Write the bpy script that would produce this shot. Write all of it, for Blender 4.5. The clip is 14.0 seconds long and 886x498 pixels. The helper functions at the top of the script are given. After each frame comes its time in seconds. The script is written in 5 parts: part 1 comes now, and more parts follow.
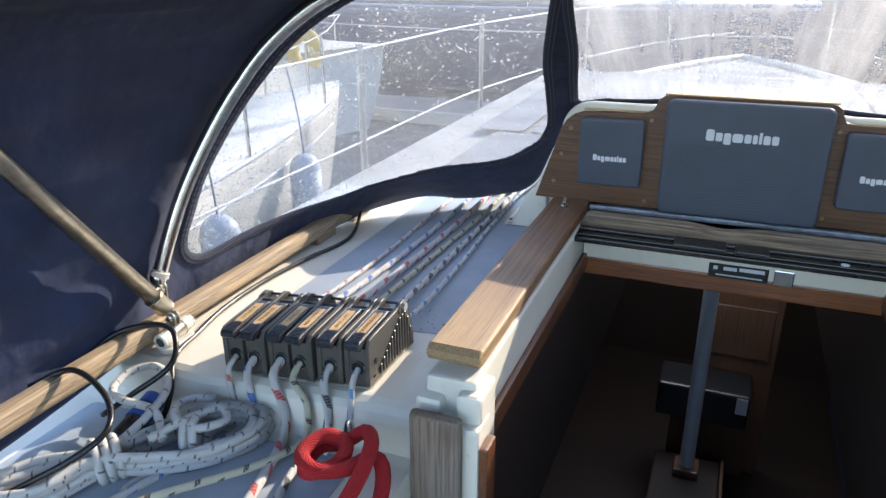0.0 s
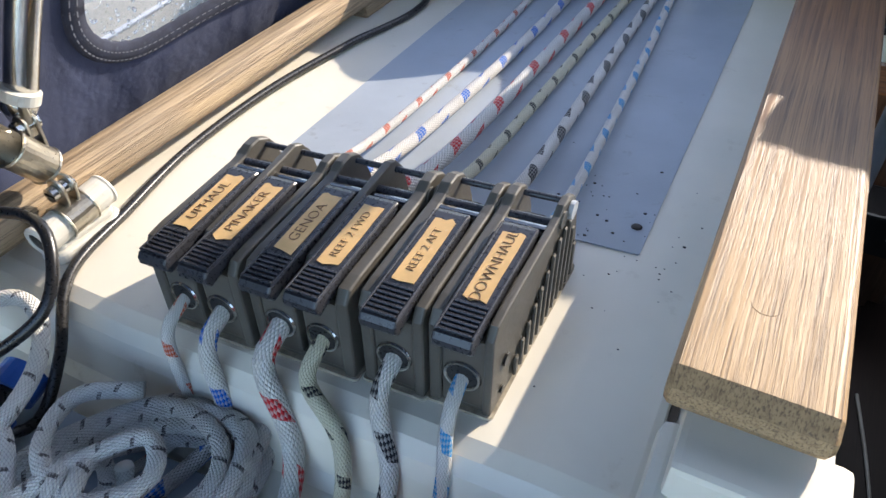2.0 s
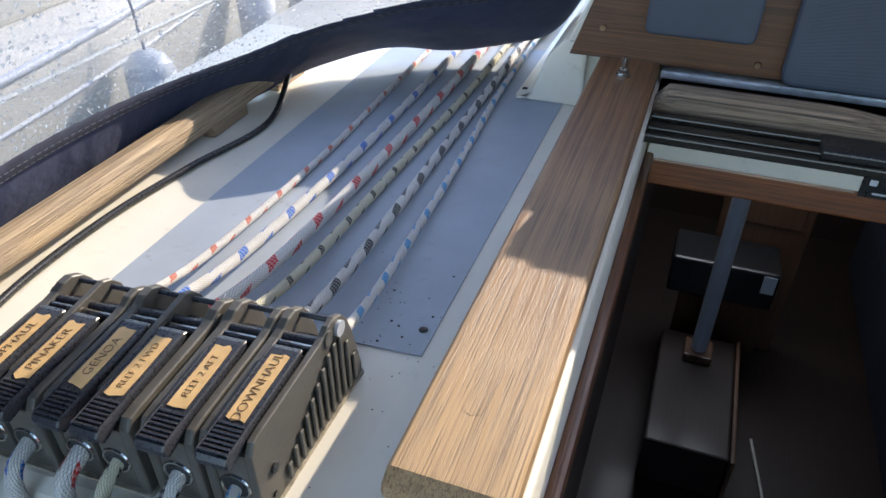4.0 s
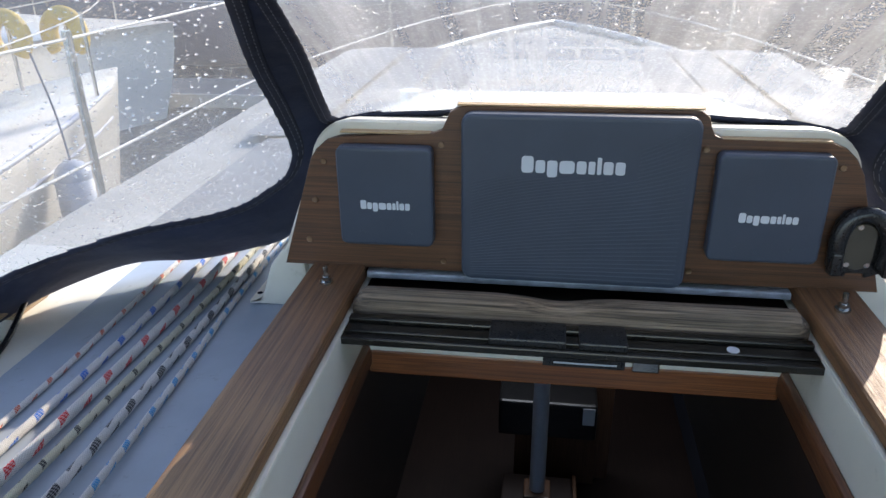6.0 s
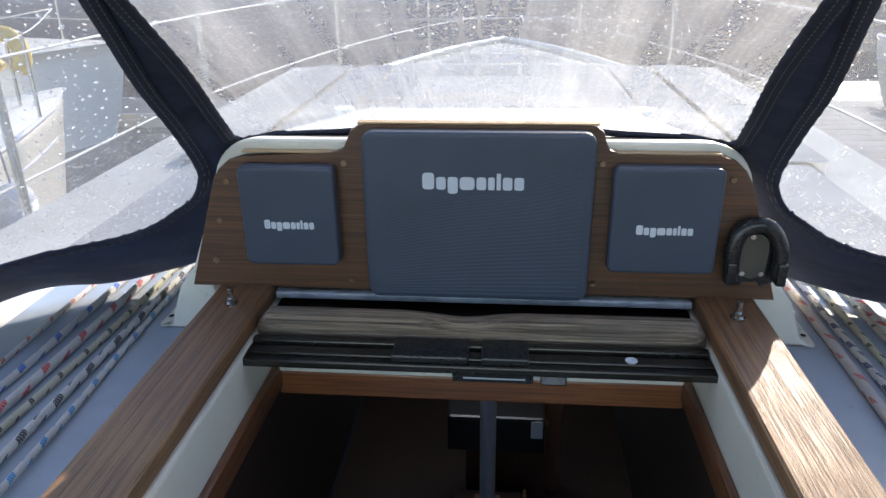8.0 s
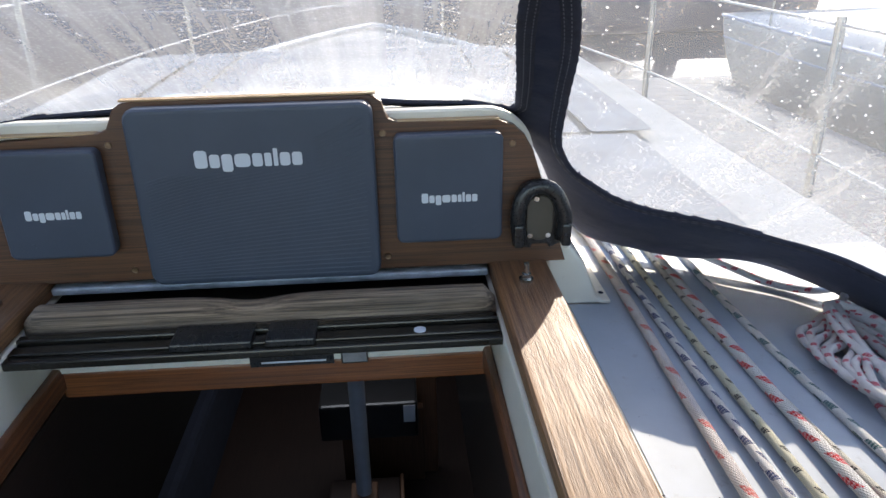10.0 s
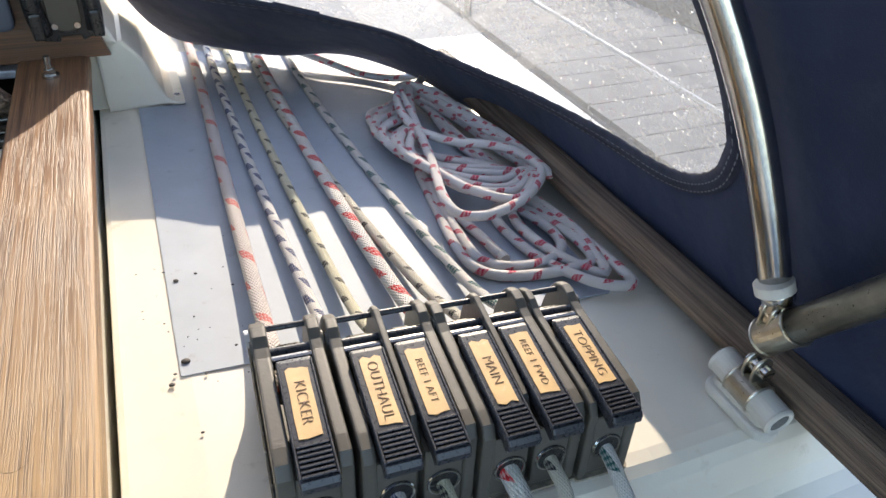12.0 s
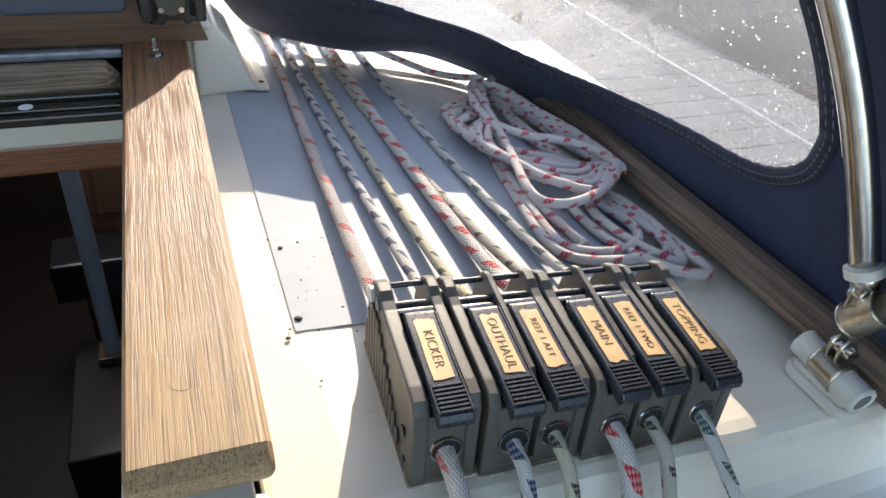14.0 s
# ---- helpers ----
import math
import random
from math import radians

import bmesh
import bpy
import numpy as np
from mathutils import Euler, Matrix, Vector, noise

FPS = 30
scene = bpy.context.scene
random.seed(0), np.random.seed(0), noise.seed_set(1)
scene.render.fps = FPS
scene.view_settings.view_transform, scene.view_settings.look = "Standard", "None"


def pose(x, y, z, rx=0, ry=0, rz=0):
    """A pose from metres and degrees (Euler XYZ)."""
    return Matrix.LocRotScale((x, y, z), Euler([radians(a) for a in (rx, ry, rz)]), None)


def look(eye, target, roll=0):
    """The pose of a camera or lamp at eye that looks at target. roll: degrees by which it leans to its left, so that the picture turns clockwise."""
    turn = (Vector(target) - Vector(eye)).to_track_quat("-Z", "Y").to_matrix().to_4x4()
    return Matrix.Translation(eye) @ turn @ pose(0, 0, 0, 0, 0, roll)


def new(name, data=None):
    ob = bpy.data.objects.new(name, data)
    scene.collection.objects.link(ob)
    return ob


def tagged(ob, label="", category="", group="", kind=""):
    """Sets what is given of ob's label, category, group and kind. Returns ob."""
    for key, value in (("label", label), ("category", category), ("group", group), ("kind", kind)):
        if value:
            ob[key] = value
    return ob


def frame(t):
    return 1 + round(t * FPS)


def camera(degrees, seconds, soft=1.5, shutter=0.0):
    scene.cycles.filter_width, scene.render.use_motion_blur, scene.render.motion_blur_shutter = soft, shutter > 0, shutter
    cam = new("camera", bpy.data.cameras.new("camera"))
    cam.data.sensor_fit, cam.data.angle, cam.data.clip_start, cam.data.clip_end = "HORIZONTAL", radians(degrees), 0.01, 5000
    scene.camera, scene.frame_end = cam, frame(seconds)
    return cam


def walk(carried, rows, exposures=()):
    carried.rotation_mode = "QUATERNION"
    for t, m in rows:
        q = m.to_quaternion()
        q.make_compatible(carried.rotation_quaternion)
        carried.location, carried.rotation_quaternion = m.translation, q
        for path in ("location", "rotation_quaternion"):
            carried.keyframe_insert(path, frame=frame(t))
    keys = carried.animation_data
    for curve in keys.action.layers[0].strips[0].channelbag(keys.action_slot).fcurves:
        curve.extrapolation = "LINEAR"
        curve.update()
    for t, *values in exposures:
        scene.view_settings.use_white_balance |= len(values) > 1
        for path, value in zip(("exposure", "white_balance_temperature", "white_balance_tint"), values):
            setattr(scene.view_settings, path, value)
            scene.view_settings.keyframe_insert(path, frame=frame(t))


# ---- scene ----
cam = camera(63.6, 14.0)
PATH = [
    (0, (-0.017, -1.411, 0.51), (-0.718, 0.31, -0.231), -0.3),
    (0.5, (-0.16, -1.226, 0.45), (-0.833, 0.426, -0.454), -1.1),
    (1, (-0.226, -1.095, 0.406), (-0.867, 0.408, -0.748), -0.3),
    (1.5, (-0.292, -0.981, 0.356), (-0.968, 0.469, -0.844), 0.6),
    (2, (-0.337, -0.904, 0.313), (-1.022, 0.438, -1.002), -0.3),
    (2.2, (-0.35, -0.888, 0.298), (-1.024, 0.413, -1.063), -0.4),
    (4.3, (-0.195, -0.892, 0.405), (-0.689, 0.704, -0.694), 0.3),
    (4.5, (-0.176, -0.892, 0.419), (-0.621, 0.751, -0.63), 0.2),
    (5, (-0.127, -0.892, 0.459), (-0.518, 0.84, -0.461), -1.2),
    (5.5, (-0.074, -0.885, 0.475), (-0.416, 0.899, -0.36), -1.3),
    (6, (-0.03, -0.866, 0.477), (-0.299, 0.94, -0.339), -0.8),
    (6.5, (-0.003, -0.867, 0.471), (-0.234, 0.935, -0.366), -0.9),
    (7, (0.023, -0.863, 0.477), (-0.174, 0.95, -0.343), -0.9),
    (9.3, (0.086, -0.851, 0.478), (-0.015, 1.006, -0.259), -0.7),
    (9.5, (0.104, -0.849, 0.467), (0.05, 1.011, -0.267), -0.5),
    (10, (0.174, -0.843, 0.45), (0.295, 0.983, -0.357), -1.1),
    (10.5, (0.223, -0.858, 0.436), (0.535, 0.886, -0.491), -0.9),
    (11, (0.289, -0.872, 0.418), (0.788, 0.814, -0.534), -0.2),
    (11.5, (0.361, -0.905, 0.391), (0.995, 0.674, -0.659), 1.6),
    (12, (0.426, -0.913, 0.37), (1.092, 0.582, -0.778), 2.7),
    (12.5, (0.433, -0.924, 0.337), (1.111, 0.489, -0.906), 3.6),
    (13, (0.431, -0.925, 0.334), (1.137, 0.462, -0.922), 4.6),
    (13.5, (0.41, -0.937, 0.352), (1.153, 0.52, -0.799), 4.9),
    (14, (0.342, -0.932, 0.357), (0.982, 0.602, -0.756), 4.6),
]
SKY, SUN = 0.15, 2.1
EXPOSURES = [(0, 2.04, 6300, 13), (2.2, 2.08, 6300, 13), (4.5, 1.86, 6350, 13), (5.2, 1.76, 6350, 13), (7, 1.76, 6350, 13), (9.5, 1.84, 6350, 13), (10.5, 1.84, 6450, 13), (11.3, 1.80, 6550, 13), (11.8, 1.84, 6700, 13), (12.4, 1.90, 6750, 13), (14, 1.88, 6700, 13)]
walk(cam, [(t, look(eye, target, roll)) for t, eye, target, roll in PATH], exposures=EXPOSURES)

# ---- light ----
SUN_EL, SUN_AZ = radians(24.3), radians(23.5)
world = bpy.data.worlds.new("sky")
scene.world = world
world.use_nodes = True
wt = world.node_tree
sky = wt.nodes.new("ShaderNodeTexSky")
sky.sky_type, sky.sun_disc = "NISHITA", False
sky.sun_elevation, sky.sun_rotation = SUN_EL, SUN_AZ
wt.links.new(sky.outputs[0], wt.nodes["Background"].inputs[0])
wt.nodes["Background"].inputs[1].default_value = SKY
sun_data = bpy.data.lights.new("sun", "SUN")
sun_data.energy, sun_data.angle, sun_data.color = SUN, radians(0.5), (1.0, 0.88, 0.70)
sun = new("sun", sun_data)
to_sun = Vector((math.sin(SUN_AZ) * math.cos(SUN_EL), math.cos(SUN_AZ) * math.cos(SUN_EL), math.sin(SUN_EL)))
sun.rotation_euler = to_sun.to_track_quat("Z", "Y").to_euler()


# ---- materials ----
class Mat:
    """A short way to write a node material."""

    def __init__(self, name):
        self.m = bpy.data.materials.new(name)
        self.m.use_nodes = True
        self.t = self.m.node_tree
        self.b = self.t.nodes["Principled BSDF"]
        self.out = self.t.nodes["Material Output"]

    def n(self, kind, ins=(), **props):
        node = self.t.nodes.new("ShaderNode" + kind)
        for k, v in props.items():
            setattr(node, k, v)
        for k, v in dict(ins).items():
            if hasattr(v, "is_linked"):
                self.t.links.new(v, node.inputs[k])
            else:
                node.inputs[k].default_value = v
        return node

    def f(self, op, a, b=0.0, c=0.0):
        return self.n("Math", {0: a, 1: b, 2: c}, operation=op).outputs[0]

    def mix(self, fac, a, b):
        return self.n("Mix", {0: fac, 6: a, 7: b}, data_type="RGBA").outputs[2]

    def set(self, **ins):
        for k, v in ins.items():
            k = k.replace("_", " ")
            if hasattr(v, "is_linked"):
                self.t.links.new(v, self.b.inputs[k])
            else:
                self.b.inputs[k].default_value = v

    def coords(self, scale=(1, 1, 1)):
        tc = self.n("TexCoord")
        return self.n("Mapping", {0: tc.outputs["Object"], 3: scale}).outputs[0]

    def noise(self, vec, scale, detail=4.0, rough=0.55):
        return self.n("TexNoise", {"Vector": vec, "Scale": scale, "Detail": detail, "Roughness": rough}).outputs[0]

    def ramp(self, fac, lo, hi):
        return self.n("MapRange", {0: fac, 1: lo, 2: hi}).outputs[0]

    def bump(self, h, strength, dist=0.001):
        node = self.n("Bump", {"Strength": strength, "Distance": dist, "Height": h})
        self.t.links.new(node.outputs[0], self.b.inputs["Normal"])


def rgb(r, g, b):
    return (r, g, b, 1.0)


def plain(name, col, rough=0.5, metal=0.0, var=0.18, scale=25.0, bump=0.15, grain=400.0, dirt=None):
    """Paint, plastic or metal with blotches, fine grain and a little grime."""
    m = Mat(name)
    co = m.coords()
    big, fine = m.noise(co, scale), m.noise(co, grain, 2.0)
    dark = rgb(*[c * (1 - var) for c in col])
    c = m.mix(m.ramp(big, 0.35, 0.68), dark, rgb(*col))
    if dirt:
        c = m.mix(m.f("MULTIPLY", m.ramp(m.noise(co, scale * 3.3, 8.0, 0.7), 0.60, 0.75), 0.55), c, rgb(*dirt))
    m.set(Base_Color=c, Roughness=m.n("MapRange", {0: fine, 3: max(0.05, rough - 0.08), 4: min(1.0, rough + 0.1)}).outputs[0], Metallic=metal)
    m.bump(fine, bump, 0.0004)
    return m.m


def wood(name, light, dark, axis="y", rough=0.6, grey=0.0, gloss=0.0, relief=0.6, sunlit_end=None, fineness=1.0):
    """Timber whose grain runs along one axis; grey is the share of silvered, weathered fibre; one end can be paler,
    sunlight and wear put into its colour, given as colour and the two y between which it comes in.
    """
    m = Mat(name)
    i = "xyz".index(axis)
    sc = [1.0, 1.0, 1.0]
    sc[i] = 0.012
    co = m.coords(tuple(sc))
    warp = m.noise(m.coords(), 6.0, 2.0)
    wavy = m.n("VectorMath", {0: co, 1: m.n("CombineXYZ", {0: m.f("MULTIPLY", warp, 0.004)}).outputs[0]}, operation="ADD").outputs[0]
    coarse = m.noise(wavy, 260.0 * fineness, 4.0, 0.6)
    fine = m.noise(wavy, 800.0 * fineness, 3.0, 0.7)
    pores = m.ramp(fine, 0.48, 0.66)
    board = m.noise(m.coords(), 5.0, 3.0)
    c = m.mix(m.ramp(coarse, 0.28, 0.70), rgb(*dark), rgb(*light))
    c = m.mix(m.f("MULTIPLY", m.ramp(board, 0.40, 0.70), 0.35), c, rgb(*[v * 0.8 for v in dark]))
    if sunlit_end:
        col, y0, y1 = sunlit_end
        sy = m.n("SeparateXYZ", {0: m.n("NewGeometry").outputs["Position"]}).outputs[1]
        # mask of the paler end: sunlight put into the colour along with wear
        worn = m.n("MapRange", {0: m.f("ADD", sy, m.f("MULTIPLY", m.f("SUBTRACT", board, 0.5), 0.35)), 1: y0, 2: y1, 3: 0.0, 4: 0.75}).outputs[0]
        c = m.mix(m.f("MULTIPLY", worn, m.ramp(coarse, 0.0, 0.52)), c, rgb(*col))
    c = m.mix(m.f("MULTIPLY", pores, 0.7), c, rgb(*[v * 0.45 for v in dark]))
    if grey:
        c = m.mix(m.f("MULTIPLY", m.f("MULTIPLY", m.ramp(m.noise(m.coords(), 9.0, 5.0), 0.35, 0.65), m.ramp(coarse, 0.2, 0.5)), grey), c, rgb(0.33, 0.29, 0.24))
    m.set(Base_Color=c, Roughness=rough, Coat_Weight=gloss, Coat_Roughness=0.15)
    m.bump(m.f("ADD", m.f("MULTIPLY", pores, -0.6), coarse), relief, 0.0012)
    return m.m


def rope_mat(name, base, flecks, radius, strands=8, stain=0.25):
    """Braided line: two families of strands, with coloured tracer yarns in groups along the length."""
    m = Mat(name)
    uv = m.n("TexCoord").outputs["UV"]
    s = m.n("SeparateXYZ", {0: uv})
    u, v = s.outputs[0], s.outputs[1]
    pitch = radius * 5.2
    k = m.f("DIVIDE", u, pitch / 1.0)
    a = m.f("ADD", m.f("MULTIPLY", k, float(strands) / 2.0), m.f("MULTIPLY", v, float(strands)))
    b = m.f("SUBTRACT", m.f("MULTIPLY", k, float(strands) / 2.0), m.f("MULTIPLY", v, float(strands)))
    sa, sb = (m.f("SINE", m.f("MULTIPLY", x, 2 * math.pi)) for x in (a, b))
    over = m.f("GREATER_THAN", m.f("MULTIPLY", sa, sb), 0.0)
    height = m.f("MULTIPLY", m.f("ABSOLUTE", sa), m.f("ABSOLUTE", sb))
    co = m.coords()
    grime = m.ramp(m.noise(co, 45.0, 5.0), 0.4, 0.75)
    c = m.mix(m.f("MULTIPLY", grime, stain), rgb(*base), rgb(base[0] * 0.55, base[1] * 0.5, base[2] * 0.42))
    # gaps between strands darkened: their shade is put into the colour
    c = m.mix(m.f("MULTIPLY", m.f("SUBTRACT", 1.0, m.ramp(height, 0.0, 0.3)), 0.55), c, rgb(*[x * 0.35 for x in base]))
    for col, period, duty, phase, twist in flecks:
        along = m.f("FRACT", m.f("ADD", m.f("ADD", m.f("DIVIDE", u, period), phase), m.f("MULTIPLY", v, twist)))
        band = m.f("LESS_THAN", along, duty)
        side = m.f("LESS_THAN", m.f("FRACT", m.f("ADD", m.f("MULTIPLY", v, 2.0), m.f("MULTIPLY", u, 0.5 / period))), 0.52)
        c = m.mix(m.f("MULTIPLY", m.f("MULTIPLY", band, m.f("MULTIPLY_ADD", over, 0.45, 0.55)), side), c, rgb(*col))
    m.set(Base_Color=c, Roughness=0.85)
    m.bump(height, 0.9, radius * 0.16)
    return m.m


GELCOAT = plain("white_gelcoat", (0.74, 0.70, 0.60), 0.42, var=0.10, scale=9.0, bump=0.08, dirt=(0.42, 0.36, 0.26))
NONSKID = plain("grey_nonskid_paint", (0.355, 0.40, 0.455), 0.6, var=0.12, scale=14.0, bump=0.25, grain=900.0, dirt=(0.20, 0.19, 0.17))
CHALKY = plain("chalky_weathered_gelcoat", (0.60, 0.57, 0.50), 0.85, var=0.25, scale=4.0, bump=0.2, grain=120.0, dirt=(0.28, 0.26, 0.22))
DECKGREY = plain("worn_deck_paint", (0.40, 0.40, 0.39), 0.85, var=0.3, scale=5.0, bump=0.25, grain=500.0, dirt=(0.36, 0.34, 0.30))
for chalk in (CHALKY, DECKGREY):
    chalk.node_tree.nodes["Principled BSDF"].inputs["Specular IOR Level"].default_value = 0.12
TEAK = wood("weathered_teak", (0.33, 0.170, 0.074), (0.110, 0.048, 0.021), "y", 0.5, 0.03, relief=0.45, sunlit_end=((0.50, 0.335, 0.165), -0.28, -0.66))
TEAK_OLD = wood("greyed_teak", (0.46, 0.33, 0.22), (0.030, 0.020, 0.014), "x", 0.75, 0.20, relief=1.0, fineness=0.75)
TEAK_POST = wood("greyed_teak_upright", (0.33, 0.23, 0.16), (0.15, 0.10, 0.07), "z", 0.75, 0.55, relief=1.0)
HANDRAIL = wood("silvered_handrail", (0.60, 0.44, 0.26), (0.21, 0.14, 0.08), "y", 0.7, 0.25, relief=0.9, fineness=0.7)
# darker copy for the starboard rail: the shade it stands in is coloured in
SHADERAIL = wood("greyed_shaded_handrail", (0.30, 0.205, 0.14), (0.055, 0.035, 0.024), "y", 0.75, 0.2, relief=1.0, fineness=0.7)
PANEL = wood("varnished_teak_ply", (0.185, 0.080, 0.033), (0.055, 0.023, 0.011), "x", 0.42, 0.0, 0.15, 0.25, fineness=0.8)
PLYEDGE = wood("pale_ply_edge", (0.55, 0.40, 0.22), (0.36, 0.22, 0.11), "x", 0.6, 0.0)
BEAM = wood("varnished_mahogany", (0.36, 0.125, 0.038), (0.14, 0.042, 0.015), "x", 0.35, 0.0, 0.4, 0.25)
TRIM = wood("varnished_mahogany_trim", (0.25, 0.095, 0.035), (0.09, 0.030, 0.013), "y", 0.4, 0.0, 0.3, 0.25)
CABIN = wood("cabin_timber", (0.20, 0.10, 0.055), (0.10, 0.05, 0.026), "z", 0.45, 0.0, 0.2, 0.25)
# near-black timber: the unlit saloon's darkness is put into this colour and the sole's
UNLITWOOD = wood("unlit_cabin_facing", (0.036, 0.020, 0.013), (0.020, 0.011, 0.008), "y", 0.5, 0.0, 0.1, 0.2)
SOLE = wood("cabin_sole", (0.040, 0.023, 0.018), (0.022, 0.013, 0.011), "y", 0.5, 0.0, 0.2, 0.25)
COVER = plain("grey_rubber_cover", (0.050, 0.064, 0.094), 0.42, var=0.12, scale=18.0, bump=0.12, grain=700.0)
MARK = plain("pale_print", (0.62, 0.65, 0.70), 0.5, var=0.05)
CLUTCH = plain("dark_grey_plastic", (0.090, 0.083, 0.070), 0.42, var=0.2, scale=40.0, bump=0.25, dirt=(0.12, 0.11, 0.09))
LEVER = plain("black_lever_plastic", (0.036, 0.037, 0.044), 0.28, var=0.2, scale=50.0, bump=0.15)
TAPE = plain("tan_label_tape", (0.70, 0.45, 0.19), 0.45, var=0.22, scale=60.0, bump=0.1, dirt=(0.70, 0.60, 0.45))
INK = plain("black_ink", (0.03, 0.025, 0.022), 0.6, var=0.05)
BLACK = plain("black_plastic", (0.016, 0.016, 0.017), 0.28, var=0.2)
BLUE = plain("blue_plastic", (0.02, 0.10, 0.42), 0.35, var=0.2)
WHITE = plain("white_plastic", (0.62, 0.60, 0.54), 0.4, var=0.15, dirt=(0.30, 0.26, 0.20))
STEEL = plain("stainless_steel", (0.62, 0.61, 0.58), 0.18, 1.0, var=0.25, scale=60.0, bump=0.05, dirt=(0.34, 0.24, 0.14))
BRONZE = plain("tarnished_bronze", (0.30, 0.20, 0.13), 0.35, 1.0, var=0.3, scale=200.0)
SALTY = plain("salted_steel", (0.62, 0.57, 0.47), 0.30, 1.0, var=0.3, scale=70.0, bump=0.3, dirt=(0.55, 0.46, 0.32))
ALU = plain("corroded_aluminium", (0.60, 0.62, 0.64), 0.45, 0.35, var=0.3, scale=60.0, bump=0.2, dirt=(0.20, 0.18, 0.15))
DARK = plain("dark_smoked_acrylic", (0.020, 0.017, 0.013), 0.22, var=0.3, scale=12.0, bump=0.03, dirt=(0.05, 0.045, 0.03))
POSTPAINT = plain("grey_painted_post", (0.50, 0.52, 0.58), 0.4, var=0.1)
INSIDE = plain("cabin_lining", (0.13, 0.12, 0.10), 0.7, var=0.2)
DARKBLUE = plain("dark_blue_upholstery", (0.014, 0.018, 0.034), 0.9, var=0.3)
HULL = plain("cream_hull_gelcoat", (0.62, 0.58, 0.50), 0.25, var=0.08, scale=2.0, bump=0.02)
HULLBLUE = plain("blue_grey_hull", (0.06, 0.095, 0.165), 0.3, var=0.15, scale=1.0, bump=0.02)
FENDER = plain("pale_fender_vinyl", (0.52, 0.55, 0.60), 0.45, var=0.15, scale=8.0)
PONTOON = plain("pontoon_boards", (0.27, 0.26, 0.24), 0.8, var=0.25, scale=4.0, bump=0.5, grain=60.0)


def canvas_mat():
    m = Mat("navy_canvas")
    co = m.coords()
    weave = m.noise(co, 900.0, 2.0)
    big = m.noise(co, 5.0, 5.0)
    c = m.mix(m.ramp(big, 0.35, 0.7), rgb(0.011, 0.017, 0.046), rgb(0.025, 0.037, 0.092))
    c = m.mix(m.f("MULTIPLY", m.ramp(m.noise(co, 30.0, 8.0, 0.7), 0.55, 0.8), 0.3), c, rgb(0.07, 0.075, 0.10))
    m.set(Base_Color=c, Roughness=0.85)
    m.b.inputs["Sheen Weight"].default_value = 0.04
    folds = m.noise(m.coords((1.0, 0.9, 0.35)), 7.0, 3.0, 0.5)
    m.bump(m.f("ADD", m.f("ADD", m.f("MULTIPLY", weave, 0.05), m.f("MULTIPLY", m.noise(co, 26.0, 3.0), 0.4)), m.f("MULTIPLY", folds, 2.6)), 0.9, 0.009)
    return m.m


def pvc_mat(name, haze, runs_share, fog_share, tint):
    """Clear vinyl: mostly see-through, with milky blotches, scuffs and run marks that scatter the sun."""
    m = Mat(name)
    runs = m.ramp(m.noise(m.coords((1.0, 0.10, 0.08)), 34.0, 6.0, 0.7), 0.46, 0.70)
    streak = m.ramp(m.noise(m.coords((1.0, 0.05, 0.05)), 12.0, 3.0, 0.6), 0.50, 0.72)
    fog = m.ramp(m.noise(m.coords(), 3.2, 4.0), 0.38, 0.66)
    speck = m.ramp(m.noise(m.coords(), 260.0, 3.0, 0.7), 0.52, 0.66)
    scuff = m.ramp(m.noise(m.coords((0.12, 1.0, 1.0)), 60.0, 5.0, 0.7), 0.58, 0.72)
    total = m.f("MULTIPLY", m.f("ADD", runs, m.f("MULTIPLY", streak, 0.8)), runs_share)
    total = m.f("ADD", total, m.f("ADD", m.f("MULTIPLY", fog, fog_share), m.f("ADD", m.f("MULTIPLY", speck, 0.10), m.f("MULTIPLY", scuff, 0.05))))
    milk = m.n("MapRange", {0: m.f("ADD", total, haze), 1: 0.0, 2: 0.9, 3: 0.0, 4: 0.9}).outputs[0]
    clear = m.n("BsdfTransparent", {0: rgb(*tint)})
    scatter = m.n("BsdfTranslucent", {0: rgb(0.56, 0.555, 0.535)})
    shine = m.n("BsdfGlossy", {0: rgb(1, 1, 1), "Roughness": 0.06})
    forward = m.n("BsdfRefraction", {0: rgb(0.42, 0.42, 0.40), "Roughness": 0.8, "IOR": 1.02})
    veil = m.n("MixShader", {0: 0.35, 1: scatter.outputs[0], 2: forward.outputs[0]})
    a = m.n("MixShader", {0: milk, 1: clear.outputs[0], 2: veil.outputs[0]})
    b = m.n("MixShader", {0: m.f("MULTIPLY", m.n("Fresnel", {0: 1.4}).outputs[0], 0.5), 1: a.outputs[0], 2: shine.outputs[0]})
    m.t.links.new(b.outputs[0], m.out.inputs[0])
    return m.m


def water_mat():
    m = Mat("harbour_water")
    co = m.coords()
    m.set(Base_Color=rgb(0.045, 0.060, 0.072), Roughness=0.22)
    m.b.inputs["IOR"].default_value = 1.33
    m.bump(m.f("ADD", m.noise(co, 1.6, 4.0), m.f("MULTIPLY", m.noise(co, 7.0, 3.0), 0.25)), 0.5, 0.06)
    return m.m


def drop_mat():
    m = Mat("water_drop")
    g = m.n("BsdfGlass", {0: rgb(1, 1, 1), "Roughness": 0.0, "IOR": 1.33})
    m.t.links.new(g.outputs[0], m.out.inputs[0])
    return m.m


